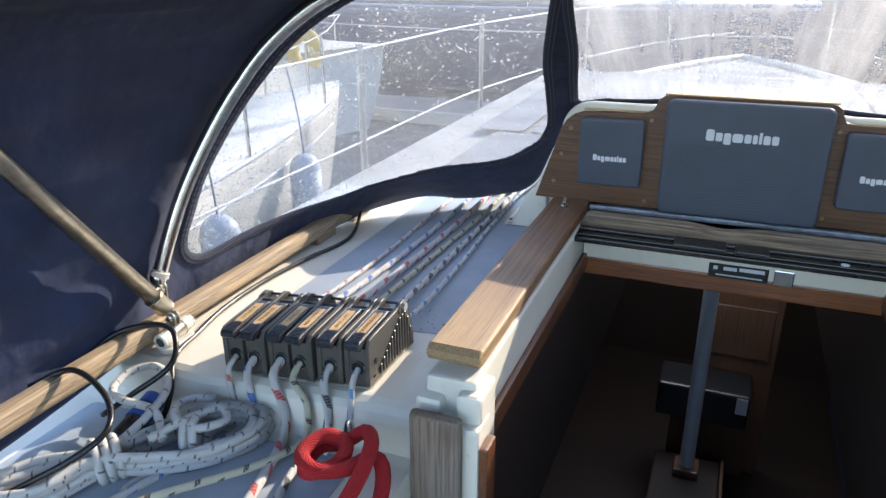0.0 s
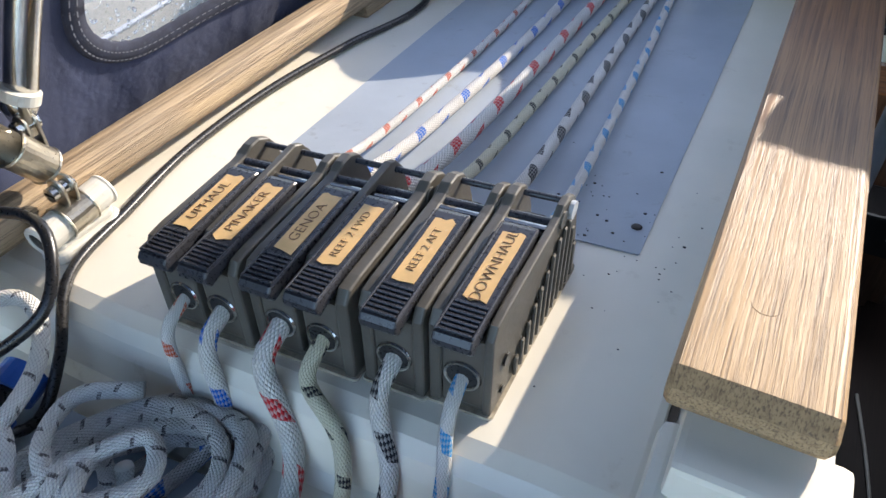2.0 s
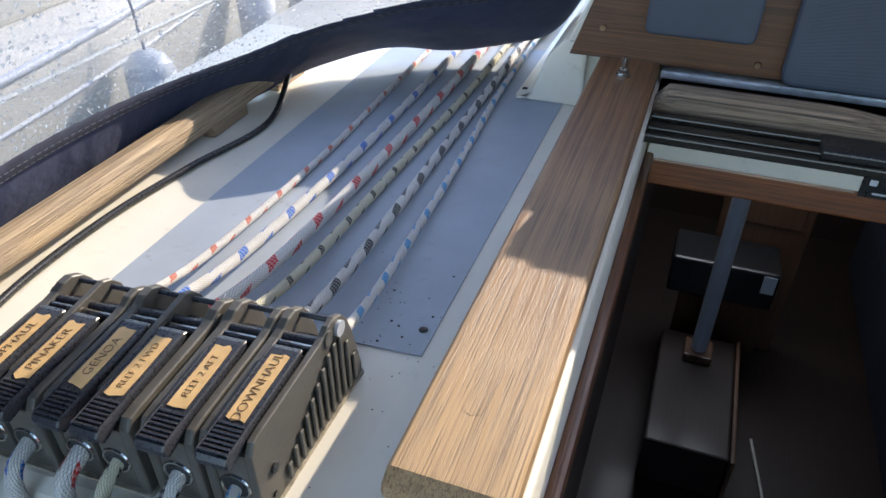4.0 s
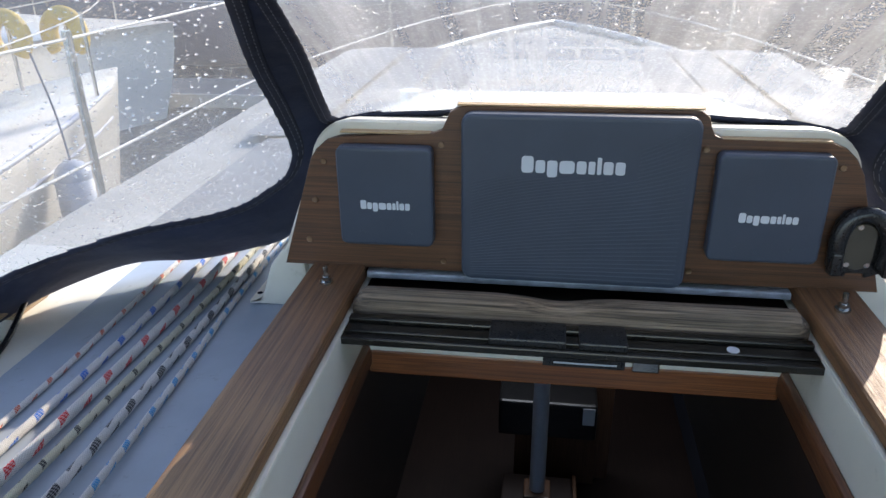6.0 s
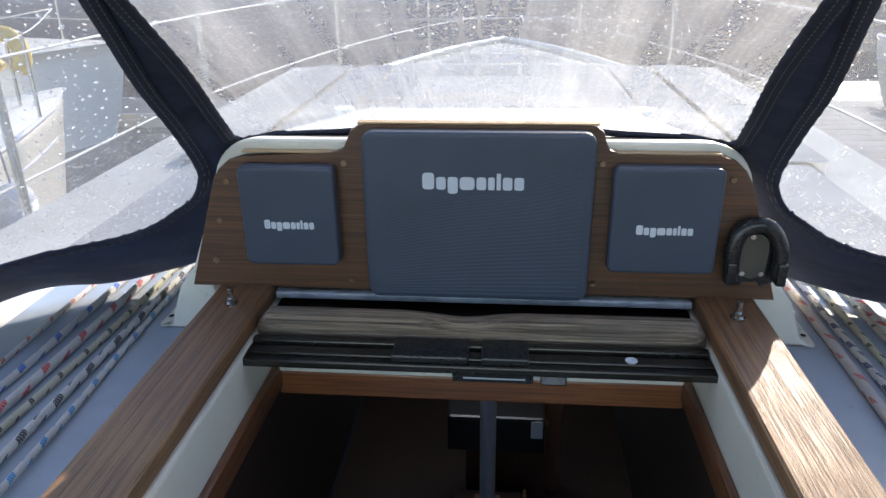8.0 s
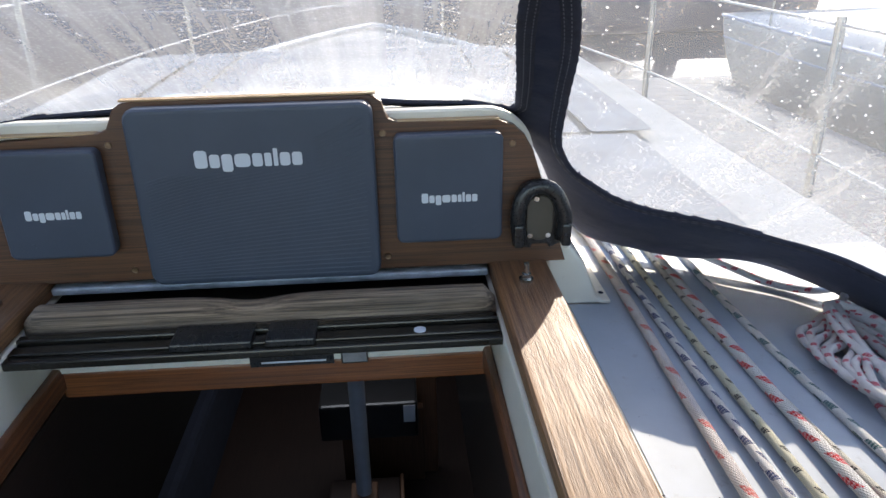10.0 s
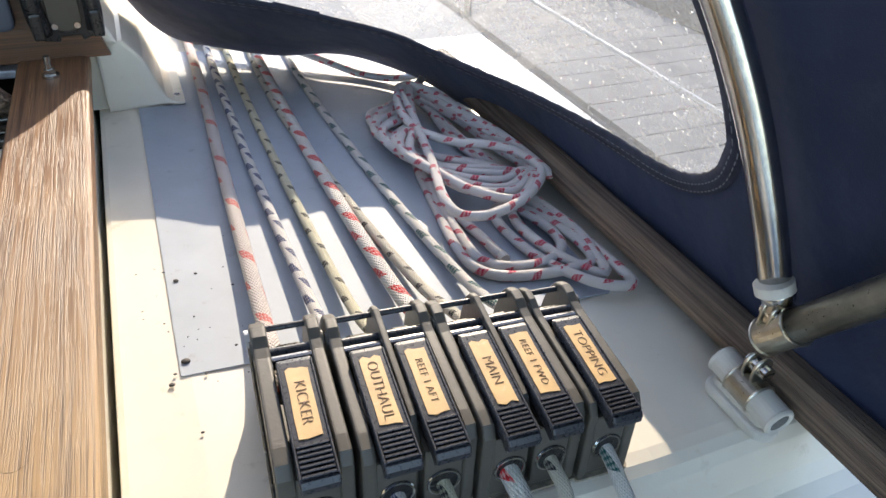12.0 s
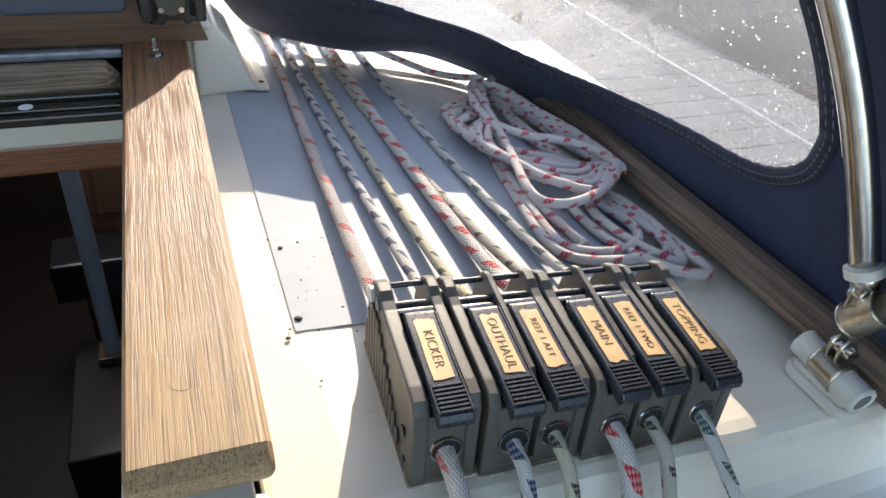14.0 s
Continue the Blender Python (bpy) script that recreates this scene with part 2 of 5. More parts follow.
CANVAS, WATER, DROP = canvas_mat(), water_mat(), drop_mat()
PVC = (pvc_mat("clear_vinyl", 0.16, 0.05, 0.08, (0.52, 0.56, 0.63)), pvc_mat("streaked_vinyl", 0.27, 0.14, 0.05, (0.48, 0.53, 0.61)), pvc_mat("scuffed_vinyl", 0.16, 0.12, 0.08, (0.48, 0.53, 0.61)))
BINDING = plain("navy_webbing", (0.028, 0.034, 0.062), 0.9, var=0.3, scale=90.0, bump=1.0, grain=1200.0, dirt=(0.14, 0.15, 0.18))
STITCH = plain("grey_thread", (0.16, 0.17, 0.21), 0.8, var=0.2)


# ---- building helpers ----
def place(ob, mat, parent, label=""):
    if mat:
        ob.data.materials.append(mat)
    if parent:
        ob.parent = parent
        up, shift = parent, Vector()
        while up:
            shift += up.matrix_basis.translation
            up = up.parent
        ob.data.transform(Matrix.Translation(-shift))
    if label:
        ob["label"] = label
    return ob


def part(name, bm, mat, parent=None, label="", smooth=False):
    me = bpy.data.meshes.new(name)
    bm.normal_update()
    bm.to_mesh(me)
    bm.free()
    if smooth:
        for p in me.polygons:
            p.use_smooth = True
    return place(new(name, me), mat, parent, label)


def raw(name, verts, faces, mat, parent=None, label="", uvs=None, smooth=True):
    me = bpy.data.meshes.new(name)
    me.from_pydata([tuple(v) for v in verts], [], [tuple(f) for f in faces])
    if uvs is not None:
        layer = me.uv_layers.new(name="UVMap")
        for p in me.polygons:
            for li in p.loop_indices:
                layer.data[li].uv = uvs[p.index][li - p.loop_start]
    for p in me.polygons:
        p.use_smooth = smooth
    return place(new(name, me), mat, parent, label)


def thing(name, label, category, group="", kind="", at=(0, 0, 0)):
    ob = new(name)
    ob.empty_display_size = 0.02
    ob.location = at
    return tagged(ob, label, category, group, kind)


def box(bm, x0, x1, y0, y1, z0, z1, bevel=0.0, seg=2):
    r = bmesh.ops.create_cube(bm, size=1.0)
    vs = r["verts"]
    bmesh.ops.scale(bm, vec=(abs(x1 - x0), abs(y1 - y0), abs(z1 - z0)), verts=vs)
    bmesh.ops.translate(bm, vec=((x0 + x1) / 2, (y0 + y1) / 2, (z0 + z1) / 2), verts=vs)
    if bevel:
        es = list({e for v in vs for e in v.link_edges})
        bmesh.ops.bevel(bm, geom=es, offset=bevel, segments=seg, profile=0.6, affect="EDGES")
    return bm


def boxed(*a, **k):
    return box(bmesh.new(), *a, **k)


def prism(bm, outline, axis, a0, a1, bevel=0.0, seg=2):
    """Extrudes a 2D outline along x (outline in y, z), y (x, z) or z (x, y)."""
    def at(p, a):
        return {"x": (a, p[0], p[1]), "y": (p[0], a, p[1]), "z": (p[0], p[1], a)}[axis]
    lo = [bm.verts.new(at(p, a0)) for p in outline]
    hi = [bm.verts.new(at(p, a1)) for p in outline]
    fs = [bm.faces.new(lo[::-1]), bm.faces.new(hi)]
    n = len(lo)
    for i in range(n):
        fs.append(bm.faces.new((lo[i], lo[(i + 1) % n], hi[(i + 1) % n], hi[i])))
    bmesh.ops.recalc_face_normals(bm, faces=fs)
    if bevel:
        es = [e for f in fs[:2] for e in f.edges]
        bmesh.ops.bevel(bm, geom=es, offset=bevel, segments=seg, profile=0.6, affect="EDGES")
    return bm


def rounded(x0, x1, y0, y1, r, n=5):
    pts = []
    for cx, cy, a0 in ((x1 - r, y1 - r, 0), (x0 + r, y1 - r, 90), (x0 + r, y0 + r, 180), (x1 - r, y0 + r, 270)):
        for i in range(n + 1):
            a = radians(a0 + 90 * i / n)
            pts.append((cx + r * math.cos(a), cy + r * math.sin(a)))
    return pts


def rod(bm, p, q, r, n=14, r2=None):
    p, q = Vector(p), Vector(q)
    m = Matrix.Translation((p + q) / 2) @ (q - p).to_track_quat("Z", "Y").to_matrix().to_4x4()
    bmesh.ops.create_cone(bm, cap_ends=True, segments=n, radius1=r, radius2=r if r2 is None else r2, depth=(q - p).length, matrix=m)
    return bm


def ring(bm, c, axis, r0, r1, n=20, m=6):
    """A torus of radius r0 and thickness r1 round an axis."""
    q = Vector(axis).to_track_quat("Z", "Y")
    vs = []
    for i in range(n):
        a = 2 * math.pi * i / n
        row = []
        for j in range(m):
            b = 2 * math.pi * j / m
            d = r0 + r1 * math.cos(b)
            row.append(bm.verts.new(Vector(c) + q @ Vector((d * math.cos(a), d * math.sin(a), r1 * math.sin(b)))))
        vs.append(row)
    for i in range(n):
        for j in range(m):
            bm.faces.new((vs[i][j], vs[(i + 1) % n][j], vs[(i + 1) % n][(j + 1) % m], vs[i][(j + 1) % m]))
    return bm


def spline(pts, step=0.008, closed=False):
    """Catmull-Rom through the points, evenly resampled."""
    p = np.array(pts, float)
    ext = np.vstack([p[-1:], p, p[:2]]) if closed else np.vstack([2 * p[0] - p[1], p, 2 * p[-1] - p[-2]])
    out = []
    for i in range(1, len(ext) - 2):
        a, b, c, d = ext[i - 1:i + 3]
        for t in np.linspace(0, 1, 14, endpoint=False):
            out.append(0.5 * (2 * b + (c - a) * t + (2 * a - 5 * b + 4 * c - d) * t * t + (3 * b - a - 3 * c + d) * t ** 3))
    out.append(ext[-2])
    out = np.array(out)
    s = np.concatenate([[0], np.cumsum(np.linalg.norm(np.diff(out, axis=0), axis=1))])
    n = max(3, int(s[-1] / step))
    g = np.linspace(0, s[-1], n + 1)
    return np.stack([np.interp(g, s, out[:, k]) for k in range(3)], 1), g


def tube(name, pts, r, mat, parent=None, label="", n=10, step=0.008, closed=False, squash=1.0):
    """A round line swept along a spline, with u in metres along it and v round it."""
    c, g = spline(pts, step, closed)
    tang = np.gradient(c, axis=0)
    tang /= np.linalg.norm(tang, axis=1)[:, None] + 1e-9
    up = np.array([0, 0, 1.0]) if abs(tang[0][2]) < 0.9 else np.array([1.0, 0, 0])
    verts, nrm = [], np.cross(tang[0], up)
    for i in range(len(c)):
        nrm = nrm - tang[i] * (nrm @ tang[i])
        nrm /= np.linalg.norm(nrm) + 1e-9
        bi = np.cross(tang[i], nrm)
        for j in range(n):
            a = 2 * math.pi * j / n
            verts.append(c[i] + r * (math.cos(a) * nrm + squash * math.sin(a) * bi))
    faces, uvs = [], []
    for i in range(len(c) - 1):
        for j in range(n):
            k = (j + 1) % n
            faces.append((i * n + j, i * n + k, (i + 1) * n + k, (i + 1) * n + j))
            uvs.append(((g[i], j / n), (g[i], (j + 1) / n), (g[i + 1], (j + 1) / n), (g[i + 1], j / n)))
    last = (len(c) - 1) * n
    faces += [tuple(range(n))[::-1], tuple(range(last, last + n))]
    uvs += [[(0, 0)] * n, [(g[-1], 0)] * n]
    return raw(name, verts, faces, mat, parent, label, uvs)


def lettering(name, text, size, m, mat, parent, label=""):
    """Raised letters in the built-in font, centred, lying in the xy plane of the pose m."""
    cu = bpy.data.curves.new(name, "FONT")
    cu.body, cu.size, cu.align_x, cu.align_y, cu.extrude = text, size, "CENTER", "CENTER", 0.0002
    cu.offset = -0.00026
    tmp = new(name, cu)
    me = bpy.data.meshes.new_from_object(tmp)
    bpy.data.objects.remove(tmp)
    me.transform(m)
    return place(new(name, me), mat, parent, label)


def bars(name, x0, x1, z0, z1, y, mat, parent, widths):
    """A printed mark as a row of plain rounded bars; the first is taller, one hangs lower."""
    total, x = sum(widths) + 0.16 * (len(widths) - 1), x0
    k = (x1 - x0) / total
    for i, w in enumerate(widths):
        hi = z1 if i in (0, 6) else z0 + (z1 - z0) * 0.76
        lo = z0 - (z1 - z0) * (0.24 if i == 2 else 0.0)
        part(name, prism(bmesh.new(), rounded(x, x + w * k, lo, hi, min(w * k, hi - lo) * 0.28, 3), "y", y - 0.0005, y), mat, parent)
        x += (w + 0.16) * k


# ---- coachroof, companionway and cabin ----
DECK, LOW = -0.024, -0.085
RL0, RL1, RR0, RR1 = -0.340, -0.266, 0.290, 0.364


def coachroof():
    root = thing("coachroof", "white gelcoat coachroof with grey non-skid panels", "boat deck", kind="structure")
    aft = [(-1.55, LOW), (-0.745, LOW), (-0.729, LOW + 0.004), (-0.722, LOW + 0.014), (-0.716, -0.048), (-0.711, -0.036), (-0.703, -0.028), (-0.692, DECK)]
    for name, x0, x1 in (("deck_side", -0.99, RL0 + 0.006), ("deck_side", RR1 - 0.006, 0.99)):
        if x0 > 0:
            aft = [(-1.55, LOW), (-0.728, LOW), (-0.712, LOW + 0.003), (-0.700, LOW + 0.010), (-0.691, LOW + 0.021), (-0.685, -0.050), (-0.680, -0.038), (-0.674, -0.029), (-0.666, DECK - 0.0014), (-0.656, DECK)]
        for label, outline, mat in (("", aft + [(0.225, DECK), (0.225, -0.36), (-1.55, -0.36)], GELCOAT), ("chalky weathered deck ahead of the hood", [(0.2255, DECK), (2.6, DECK), (2.9, -0.12), (3.1, -0.36), (0.2255, -0.36)], CHALKY)):
            bm = prism(bmesh.new(), outline, "x", x0, x1, 0.006 if mat is GELCOAT else 0.0)
            for cut in (-0.688, -0.388, 0.412, 0.712):
                bmesh.ops.bisect_plane(bm, geom=[*bm.verts, *bm.edges, *bm.faces], plane_co=(cut, 0, 0), plane_no=(1, 0, 0))
            part(name, bm, mat, root, label)
    part("deck_middle", prism(bmesh.new(), [(0.84, DECK - 0.002), (2.6, DECK - 0.002), (2.9, -0.12), (3.1, -0.36), (0.84, -0.36)], "x", RL0 + 0.006, RR1 - 0.006), CHALKY, root)
    for x0, x1, y0, y1 in ((-0.715, -0.385, -0.505, 0.222), (0.405, 0.79, -0.49, 0.222)):
        part("nonskid_panel", prism(bmesh.new(), rounded(x0, x1, y0, y1, 0.002), "z", DECK, DECK + 0.0014), NONSKID, root, "grey painted non-skid panel with dirt specks")
    for low in (rounded(-0.86, -0.405, -1.5, -0.752, 0.012), [(0.50, -1.5), (0.843, -1.5), (0.843, -0.733), (0.50, -0.731)]):
        part("nonskid_panel", prism(bmesh.new(), low, "z", LOW, LOW + 0.0016, 0.0005, 1), NONSKID, root, "grey painted non-skid panel")
    rng = random.Random(4)
    bm = bmesh.new()
    for i in range(150):
        sx = rng.choice((-1, 1))
        x, y = (rng.uniform(-0.5, -0.35), rng.gauss(-0.5, 0.05)) if sx < 0 else (rng.uniform(0.38, 0.56), rng.gauss(-0.44, 0.09))
        if y < -0.66:
            continue
        r = rng.choice((0.0004, 0.0005, 0.0006, 0.0007, 0.0011))
        bmesh.ops.create_icosphere(bm, subdivisions=1, radius=r, matrix=Matrix.Translation((x, y, DECK + 0.0018)) @ Matrix.Diagonal((1.4, 1.0, 0.6, 1)))
    for x, y, r in ((-0.395, -0.475, 0.0036), (0.413, -0.369, 0.002), (0.41, -0.475, 0.0030), (0.398, -0.497, 0.002)):
        bmesh.ops.create_icosphere(bm, subdivisions=2, radius=r, matrix=Matrix.Translation((x, y, DECK + 0.0018)) @ Matrix.Diagonal((1.2, 1.0, 0.5, 1)))
    part("grit", bm, INK, root, "dark grit and leaf crumbs")["kind"] = "stuff"
    return root



coachroof()


def cockpit():
    root = thing("cockpit", "plain white cockpit well behind the companionway", "cockpit", kind="structure")
    part("sole", boxed(-1.24, 1.24, -2.30, -0.76, -1.04, -1.0), CHALKY, root)
    for sx in (-1, 1):
        part("side", boxed(min(sx * 1.20, sx * 1.24), max(sx * 1.20, sx * 1.24), -2.30, -0.76, -0.9995, -0.37), CHALKY, root)
    part("transom", boxed(-1.24, 1.24, -2.34, -2.3005, -1.04, -0.30, 0.01), CHALKY, root)


cockpit()


def companionway():
    root = thing("companionway", "companionway with white coaming and varnished mahogany trim", "companionway", kind="structure")
    for sx, xi, xo in ((-1, RL1 + 0.004, RL0 + 0.012), (1, RR0 - 0.004, RR1 - 0.012)):
        part("coaming", boxed(min(xi, xo), max(xi, xo), -0.705, 0.35, -0.075, 0.0345, 0.004), GELCOAT, root)
        t = xi - sx * 0.011
        part("edge_trim", boxed(min(xi, t), max(xi, t), -0.712, -0.045, -0.068, -0.034, 0.004), TRIM, root)
        # aft end: two white lugs with the runner between them
        a, b = xi - sx * 0.012, xi + sx * 0.020
        part("lug", boxed(min(a, b), max(a, b), -0.722, -0.660, -0.09, 0.024, 0.006), GELCOAT, root)
        a, b = xi + sx * 0.040, xi + sx * 0.075
        part("lug", boxed(min(a, b), max(a, b), -0.722, -0.660, -0.09, 0.012, 0.007), GELCOAT, root)
        a, b = xi + sx * 0.022, xi + sx * 0.038
        part("runner", boxed(min(a, b), max(a, b), -0.700, -0.3, -0.02, 0.034, 0.002), TEAK_POST, root, "dark teak hatch runner")
        a, b = xi - sx * 0.014, xi + sx * 0.071
        part("bulkhead_side", boxed(min(a, b), max(a, b), -0.735, -0.690, -1.3, -0.012, 0.004), GELCOAT, root)
        a, b = xi + sx * 0.004, xi + sx * 0.071
        part("washboard_slide", boxed(min(a, b), max(a, b), -0.752, -0.7355, -1.1, 0.006, 0.006), TEAK_POST, root, "greyed teak washboard slide")
        a, b = xi - sx * 0.026, xi - sx * 0.0145
        part("edge_trim", boxed(min(a, b), max(a, b), -0.735, -0.700, -1.1, -0.036, 0.003), TRIM, root)
        a, b = xi - sx * 0.006, xi + sx * 0.02
        part("opening_lining", boxed(min(a, b), max(a, b), -0.69, 0.844, -0.42, -0.0755), UNLITWOOD, root)
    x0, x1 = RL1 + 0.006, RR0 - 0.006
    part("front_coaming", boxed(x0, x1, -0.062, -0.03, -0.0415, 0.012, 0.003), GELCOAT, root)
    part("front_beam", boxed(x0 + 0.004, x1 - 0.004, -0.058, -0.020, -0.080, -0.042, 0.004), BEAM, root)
    part("front_lining", boxed(x0, x1, -0.018, 0.0, -0.095, 0.008), UNLITWOOD, root)
    sticker = part("maker_plate", boxed(-0.02, 0.085, -0.0632, -0.0622, -0.046, -0.018), BLACK, root, "black maker's plate with pale writing")
    bm = bmesh.new()
    for i, (a, b, z) in enumerate(((-0.012, -0.004, -0.026), (0.006, 0.030, -0.026), (0.034, 0.078, -0.025), (-0.006, 0.075, -0.040))):
        box(bm, a, b, -0.0638, -0.0633, z - (0.004 if i < 3 else 0.0012), z + (0.003 if i < 3 else 0.0012))
    part("print", bm, MARK, sticker)
    part("latch_plate", boxed(0.094, 0.128, -0.066, -0.0622, -0.046, -0.016, 0.002), STEEL, root, "small steel latch plate")
    return root


companionway()


def cabin():
    root = thing("cabin", "dark saloon seen down the companionway", "cabin", kind="structure")
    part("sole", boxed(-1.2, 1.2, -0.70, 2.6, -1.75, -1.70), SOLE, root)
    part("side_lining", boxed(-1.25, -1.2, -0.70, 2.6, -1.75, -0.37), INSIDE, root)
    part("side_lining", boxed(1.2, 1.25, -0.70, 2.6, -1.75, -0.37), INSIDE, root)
    part("forward_bulkhead", boxed(-1.2, 1.2, 2.6, 2.65, -1.75, -0.37), UNLITWOOD, root)
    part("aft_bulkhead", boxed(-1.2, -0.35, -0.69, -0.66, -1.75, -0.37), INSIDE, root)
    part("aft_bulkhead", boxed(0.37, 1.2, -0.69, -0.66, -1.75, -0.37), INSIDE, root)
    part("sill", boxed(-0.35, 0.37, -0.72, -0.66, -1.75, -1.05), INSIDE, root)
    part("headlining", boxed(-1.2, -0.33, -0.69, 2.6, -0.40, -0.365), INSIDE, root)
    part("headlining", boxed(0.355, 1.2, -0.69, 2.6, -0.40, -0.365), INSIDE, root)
    part("headlining", boxed(-0.33, 0.355, 0.845, 2.6, -0.40, -0.365), UNLITWOOD, root)
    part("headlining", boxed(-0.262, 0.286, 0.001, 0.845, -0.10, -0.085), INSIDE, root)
    for sx in (-1, 1):
        part("settee", boxed(sx * 0.66, sx * 1.2, 0.5, 2.4, -1.70, -1.36, 0.03), DARKBLUE, root, "dark settee")
    return root


cabin()

# area lamp added to brighten the cabin; no opening lets in this light
glow = bpy.data.lights.new("cabin_fill", "AREA")
glow.shape, glow.size, glow.size_y, glow.energy, glow.color = "RECTANGLE", 0.5, 0.5, 1.2, (0.86, 0.92, 1.0)
new("cabin_fill", glow).location = (0.0, 1.6, -0.405)

post = thing("mast_support_post", "grey painted tubular mast support post in the saloon", "post", at=(0.0, 1.27, -1.50))
part("tube", rod(bmesh.new(), (0.0, 1.27, -1.465), (0.0, 1.27, -0.40), 0.029, 24), POSTPAINT, post, smooth=False)
part("foot", boxed(-0.05, 0.05, 1.22, 1.32, -1.50, -1.465, 0.006), CABIN, post)
plinth = thing("mast_step_cover", "varnished timber cover on the cabin sole", "floor box", at=(0.02, 1.1, -1.70))
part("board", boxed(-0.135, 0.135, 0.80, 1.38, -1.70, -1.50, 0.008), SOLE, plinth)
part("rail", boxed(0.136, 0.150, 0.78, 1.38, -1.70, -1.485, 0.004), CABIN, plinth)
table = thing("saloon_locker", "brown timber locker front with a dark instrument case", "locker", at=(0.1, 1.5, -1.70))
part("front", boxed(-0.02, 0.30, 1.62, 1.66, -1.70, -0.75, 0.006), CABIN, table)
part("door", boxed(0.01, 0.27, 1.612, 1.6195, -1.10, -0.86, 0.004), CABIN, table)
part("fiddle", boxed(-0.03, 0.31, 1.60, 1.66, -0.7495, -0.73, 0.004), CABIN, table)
case = thing("instrument_case", "black case with a white tag beside the post", "case", at=(0.08, 1.45, -1.30))
part("shell", boxed(-0.16, 0.215, 1.40, 1.60, -1.33, -1.17, 0.012), BLACK, case)
part("tag", boxed(0.160, 0.205, 1.397, 1.3995, -1.255, -1.18), MARK, case, "small white tag")
part("bracket", boxed(-0.10, 0.24, 1.58, 1.62, -1.70, -1.33, 0.004), CABIN, case)
lead = tube("cable", [(0.24, 1.1, -1.692), (0.28, 0.85, -1.692), (0.31, 0.6, -1.692), (0.36, 0.2, -1.692)], 0.006, WHITE, None)
tagged(lead, "pale cable lying on the cabin sole", "cable")


# ---- sliding hatch, rails, sea hood and instrument panel ----
def hatch_rail(x0, x1):
    cx = (x0 + x1) / 2
    root = thing("hatch_rail", "weathered teak sliding hatch rail, bolted down", "rail", "hatch rails", at=(cx, -0.35, 0.035))
    out = [(-0.668, 0.036), (-0.676, 0.040), (-0.680, 0.047), (-0.678, 0.054), (-0.668, 0.060), (0.02, 0.060), (0.02, 0.036)]
    part("bar", prism(bmesh.new(), out, "x", x0, x1, 0.006, 3), TEAK, root)
    bm = rod(bmesh.new(), (cx, -0.066, 0.060), (cx, -0.066, 0.063), 0.009, 18)
    rod(bm, (cx, -0.066, 0.063), (cx, -0.066, 0.069), 0.0062, 6)
    rod(bm, (cx, -0.066, 0.069), (cx, -0.066, 0.083), 0.0034, 12)
    part("bolt", bm, STEEL, root, "steel bolt and nut")
    part("plug", rod(bmesh.new(), (cx - 0.004, -0.612, 0.0595), (cx - 0.004, -0.612, 0.0602), 0.0075, 20), TEAK, root)


hatch_rail(RL0, RL1)
hatch_rail(RR0, RR1)


def sliding_hatch():
    root = thing("sliding_hatch", "smoked acrylic sliding hatch with a greyed teak handle, slid open", "hatch", at=(0.012, -0.1, 0.03))
    x0, x1 = RL1 + 0.001, RR0 - 0.001
    part("plate", boxed(x0, x1, -0.152, 0.85, 0.022, 0.032, 0.002), DARK, root)
    part("batten", boxed(x0 + 0.004, x1 - 0.004, -0.140, -0.122, 0.032, 0.0355, 0.0015), DARK, root)
    part("batten", boxed(x0 + 0.004, x1 - 0.004, -0.118, -0.105, 0.032, 0.040, 0.002), DARK, root)
    for a, b in ((-0.085, 0.005), (0.020, 0.075)):
        part("block", boxed(a, b, -0.147, -0.103, 0.032, 0.0412, 0.002), BLACK, root)
    part("screw_hole", rod(bmesh.new(), (0.193, -0.131, 0.0352), (0.193, -0.131, 0.0362), 0.007, 14), MARK, root, "pale screw hole")
    # handle: a bar with a shallow finger hollow in the middle of its top
    bm = bmesh.new()
    n, rows = 40, []
    for i in range(n + 1):
        t = i / n
        x = -0.262 + t * 0.548
        end = min(1.0, min(t, 1 - t) / 0.03)
        dip = 0.007 * math.exp(-((t - 0.47) / 0.075) ** 2)
        h = 0.032 + 0.0320 * (0.55 + 0.45 * math.sqrt(max(0.0, 1 - (1 - end) ** 2))) - dip
        d = 0.016 * (0.6 + 0.4 * end)
        yc = -0.083
        rows.append([bm.verts.new(p) for p in ((x, yc - d, 0.0322), (x, yc - d * 1.05, h - 0.010), (x, yc - d * 0.7, h - 0.002), (x, yc, h), (x, yc + d * 0.7, h - 0.002), (x, yc + d, 0.0322))])
    for a, b in zip(rows, rows[1:]):
        for j in range(5):
            bm.faces.new((a[j], a[j + 1], b[j + 1], b[j]))
    bm.faces.new(rows[0][::-1])
    bm.faces.new(rows[-1])
    bmesh.ops.recalc_face_normals(bm, faces=bm.faces)
    part("handle", bm, TEAK_OLD, root, "greyed teak handle", smooth=True)


sliding_hatch()


def arch(x0, x1, z0, zt, r, n=8):
    """Outline in x and z of a low arch with rounded shoulders and splayed sides."""
    pts = [(x0, z0)]
    for sx, xs in ((-1, x0), (1, x1)):
        a = []
        for i in range(n + 1):
            t = i / n * math.pi / 2
            a.append((xs - sx * (0.052 + r) + sx * r * math.sin(t), zt - r + r * math.cos(t)))
        pts += a[::-1] if sx < 0 else a
    return pts + [(x1, z0)]


